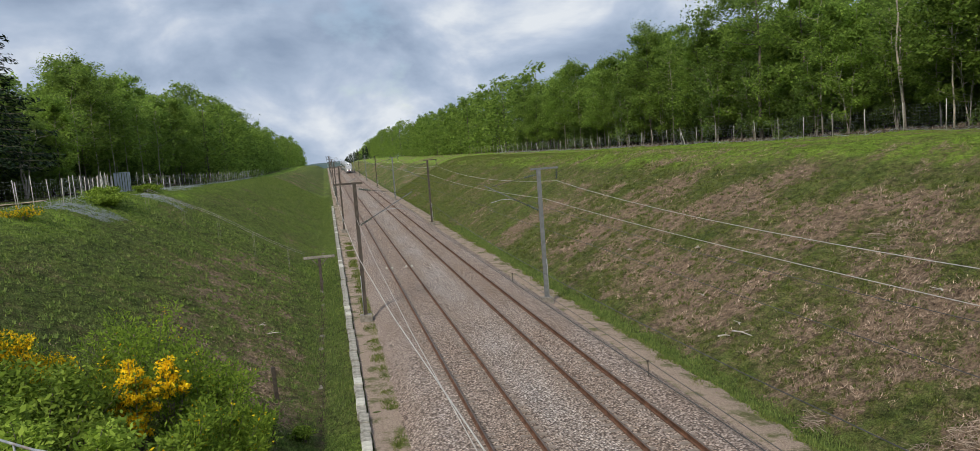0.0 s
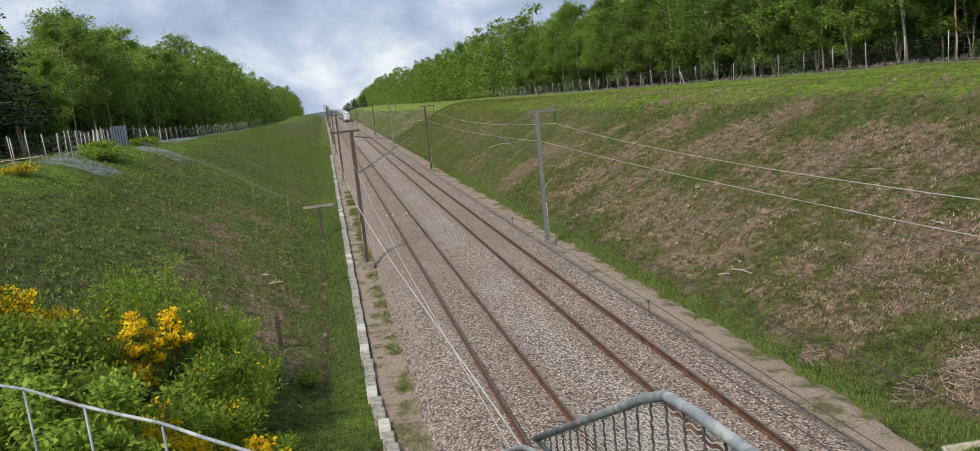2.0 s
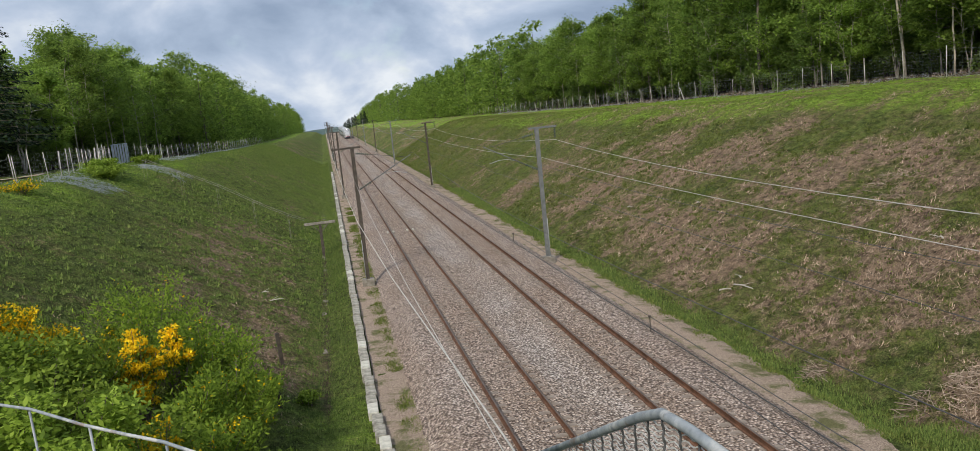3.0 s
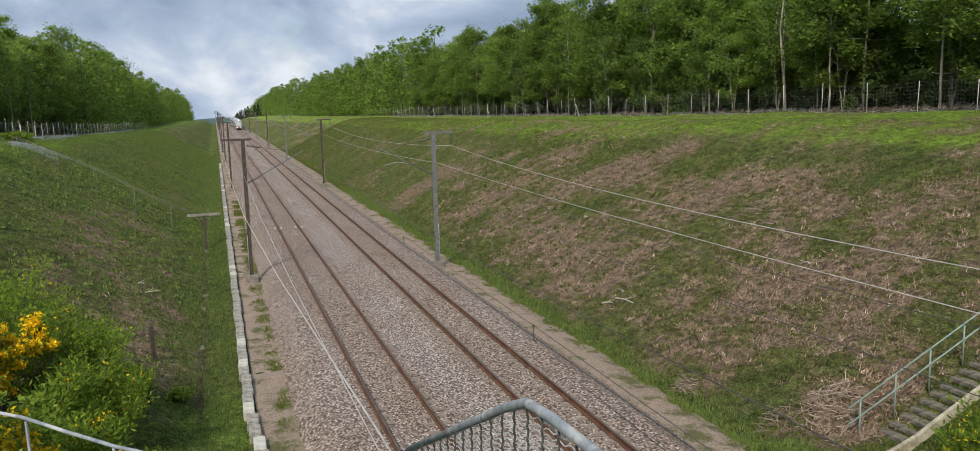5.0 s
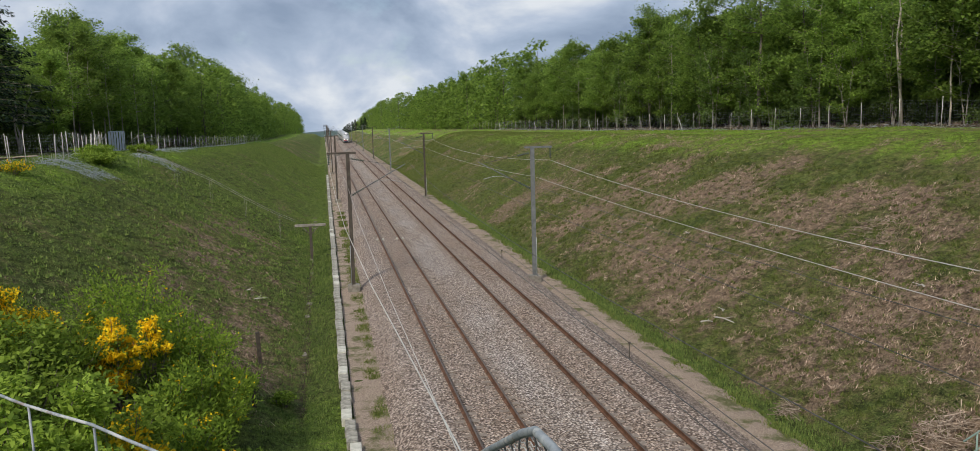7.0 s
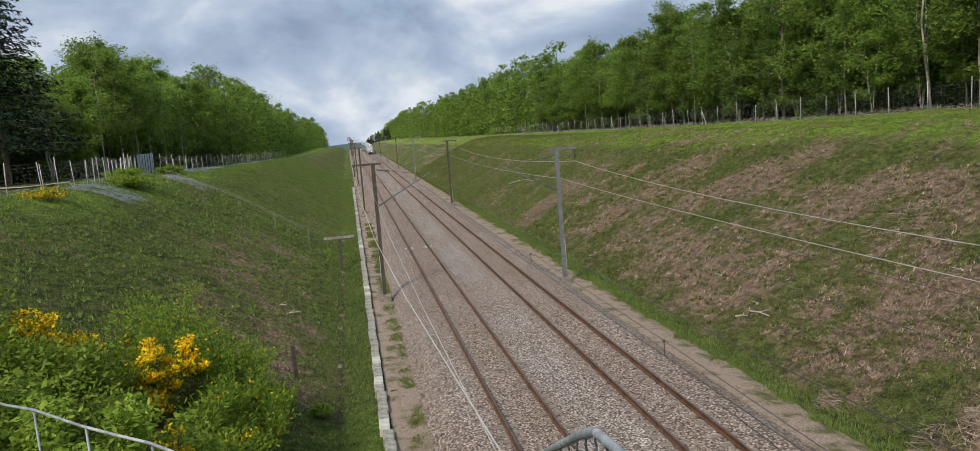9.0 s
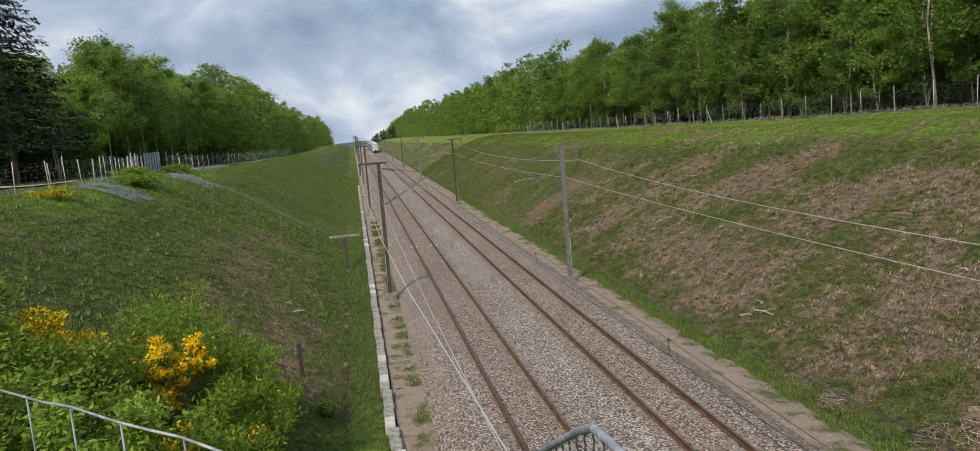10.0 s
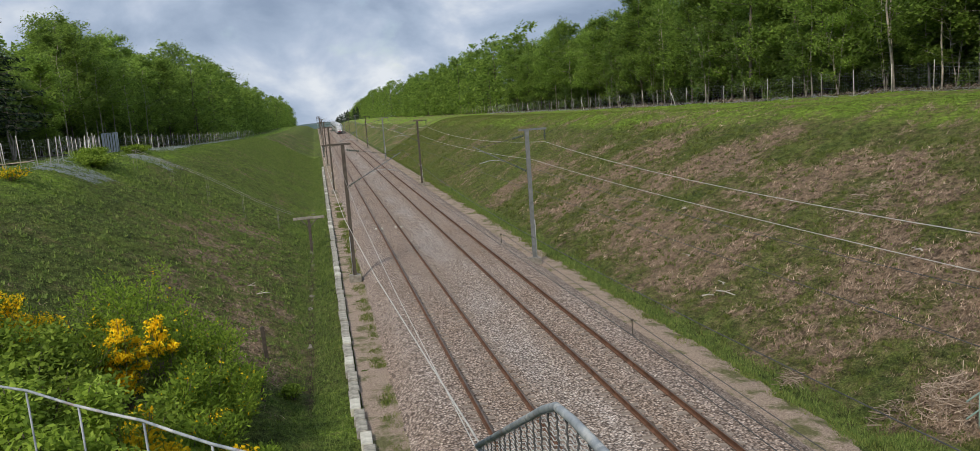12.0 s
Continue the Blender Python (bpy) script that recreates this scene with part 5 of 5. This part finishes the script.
def fallen_net(x, y, rx, ry, n, seed):
    """A length of wire netting lying crumpled in the grass."""
    rng = random.Random(seed)
    bm = bmesh.new()
    for i in range(n):
        u, v = rng.uniform(-1, 1), rng.uniform(-1, 1)
        p = Vector((x + u * rx, y + v * ry, 0))
        a = rng.choice((0.4, 1.97)) + rng.uniform(-0.15, 0.15)
        q = p + Vector((math.cos(a), math.sin(a), 0)) * rng.uniform(0.4, 1.0)
        p.z, q.z = ground_z(p.x, p.y) + rng.uniform(0.03, 0.16), ground_z(q.x, q.y) + rng.uniform(0.03, 0.16)
        tube(bm, [p, q], 0.006, 3, cap=False)
    return tagged(obj("fallen_netting", bm, M_NET), "crumpled grey wire netting lying in the grass", "netting", kind="stuff")


fallen_net(-20.6, 74.5, 1.6, 2.6, 420, 250)
fallen_net(-21.6, 54.5, 1.6, 2.4, 420, 251)
fallen_net(-22.5, 95.0, 0.8, 10.0, 420, 252)

# ---- grass, straw ----


def scatter(name, n, xr, yr, keep, mat, label, seed, tall, wide, lying, per=3):
    """Blades or straw strewn over a stretch of ground, joined."""
    rng = random.Random(seed)
    vs, fs = [], []
    while n > 0:
        n -= 1
        # denser where it is near
        x = rng.uniform(*xr)
        y = yr[0] + (yr[1] - yr[0]) * rng.random() ** 1.7
        if rng.random() > keep(x, y):
            continue
        z = ground_z(x, y)
        big = 1.0 + y / 60.0
        for _ in range(per):
            px, py = x + rng.uniform(-0.10, 0.10) * big, y + rng.uniform(-0.10, 0.10) * big
            a = rng.uniform(0, 6.28)
            d = Vector((math.cos(a), math.sin(a), 0))
            s = Vector((-d.y, d.x, 0)) * wide * rng.uniform(0.6, 1.3) * big
            h = tall * rng.uniform(0.5, 1.3) * big
            if lying:
                sl = 0.5 * d.x if x > 0 else -0.55 * d.x
                t = d * h + Vector((0, 0, sl * h + rng.uniform(-0.02, 0.10)))
                b = Vector((px, py, z + rng.uniform(0.02, 0.12)))
            else:
                t = d * h * rng.uniform(0.1, 0.8) + Vector((0, 0, h))
                b = Vector((px, py, z - 0.03))
            i = len(vs)
            if lying:
                vs += [b - s, b + s, b + t + s * 0.3, b + t - s * 0.3]
                fs.append((i, i + 1, i + 2, i + 3))
            else:
                vs += [b - s, b + s, b + t]
                fs.append((i, i + 1, i + 2))
    return tagged(pyobj(name, vs, fs, mat), label, "grass", kind="stuff")


def on_slope(x, y):
    return 1.0 if (x > 6.9 or x < -6.75) else 0.0


scatter("grass", 100000, (6.9, 27), (14, 190), lambda x, y: max(0.22, 0.95 - 0.75 * dryness(x, y) - fbm(x, y, 1.6, 60.0) * 0.8), M_TUFT, "rough green grass tufts on the slope", 301, 0.042, 0.016, False)
scatter("grass", 105000, (-25, -6.8), (14, 190), lambda x, y: 1 - 0.7 * dryness(x, y), M_TUFTL, "leafy green weeds and grass on the slope", 302, 0.038, 0.018, False)
scatter("fresh_grass", 16000, (6.7, 33), (14, 110), lambda x, y: lushness(x, y) ** 1.5, M_TUFTB, "fresh bright grass on the bank", 303, 0.05, 0.018, False)
scatter("fresh_grass", 9000, (-26, -6.7), (14, 100), lambda x, y: lushness(x, y) ** 1.5, M_TUFTB, "fresh bright grass on the bank", 304, 0.05, 0.018, False)
scatter("dead_bracken", 80000, (8.5, 25), (16, 100), lambda x, y: max(0.0, min(1.0, dryness(x, y) * 1.5 - 0.35 + fbm(x, y, 1.6, 60.0) * 0.7)), M_STRAW, "flattened dead bracken stalks on the slope", 305, 0.085, 0.0080, True)
scatter("dead_bracken", 9000, (-20, -8.8), (26, 80), lambda x, y: max(0.0, min(1.0, dryness(x, y) * 1.3 - 0.35 + fbm(x, y, 1.6, 60.0) * 0.7)), M_STRAW, "flattened dead bracken stalks on the slope", 306, 0.09, 0.0080, True)
scatter("dead_bracken", 5000, (8.5, 24), (16, 75), lambda x, y: max(0.0, min(1.0, dryness(x, y) * 1.6 - 0.45 + fbm(x, y, 1.6, 60.0) * 0.9)), M_STRAW, "heaped clumps of dead bracken on the slope", 315, 0.095, 0.009, True, 14)
scatter("weeds", 5200, (7.5, 21.5), (16, 75), lambda x, y: max(0.12, 0.75 - 0.5 * dryness(x, y) - fbm(x, y, 1.6, 60.0) * 1.2), M_TUFT, "dark green weed clumps between the bracken", 316, 0.085, 0.022, False, 14)
scatter("weeds", 4200, (-25, -9.0), (16, 75), lambda x, y: max(0.1, 0.6 - fbm(x, y, 1.2, 33.0) * 1.4), M_TUFTL, "leafy green weed clumps on the slope", 317, 0.085, 0.024, False, 14)
scatter("verge_grass", 12000, (-5.6, -4.95), (16, 90), lambda x, y: 1.0 if fbm(x * 0.4, y, 0.45, 40) - abs(x + 5.25) * 0.5 > -0.10 else 0.0, M_TUFT, "tufts of grass on the gravel path", 307, 0.075, 0.016, False, 4)
scatter("verge_grass", 14000, (5.0, 6.9), (16, 110), lambda x, y: 1.0 if fbm(x, y, 0.7, 44) + (x - 5.9) * 0.45 > 0.12 else 0.0, M_TUFT, "tufts of grass on the gravel path", 308, 0.055, 0.022, False, 4)

scatter("ditch_grass", 11000, (6.45, 8.1), (16.5, 100), lambda x, y: bell(x, 6.75, 7.6, 0.5) * (0.75 + fbm(x, y, 0.8, 71.0)), M_TUFTL, "longer dark green grass along the foot of the slope", 309, 0.10, 0.014, False, 4)
scatter("ditch_grass", 9000, (-8.9, -6.65), (15, 80), lambda x, y: 0.55 + fbm(x, y, 0.8, 75.0), M_TUFTL, "longer green grass beside the ditch", 310, 0.085, 0.013, False, 4)
scatter("low_brush", 1500, (35.0, 38.0), (20, 130), lambda x, y: 0.6 + fbm(x, y, 0.4, 81.0), M_TWIG, "grey dead brush lying along the fence", 311, 0.22, 0.008, True, 6)

# ---- sleepers ----
for tx in TRACKS:
    o = empty("sleeper_row", (tx, 0, 0), "twin-block concrete sleepers half buried in ballast", "sleepers", kind="structure")
    bm = bmesh.new()
    for s in (-0.75, 0.75):
        box(bm, s - 0.40, s + 0.40, -0.14, 0.14, -0.40, -0.196, 0.02)
    sl = part("sleeper", bm, M_SLEEPER, o)
    for i in range(140):
        q = sl if i == 0 else new("sleeper", sl.data)
        q.parent = o
        q.location = (0, 12.0 + 0.6 * i, 0.0)
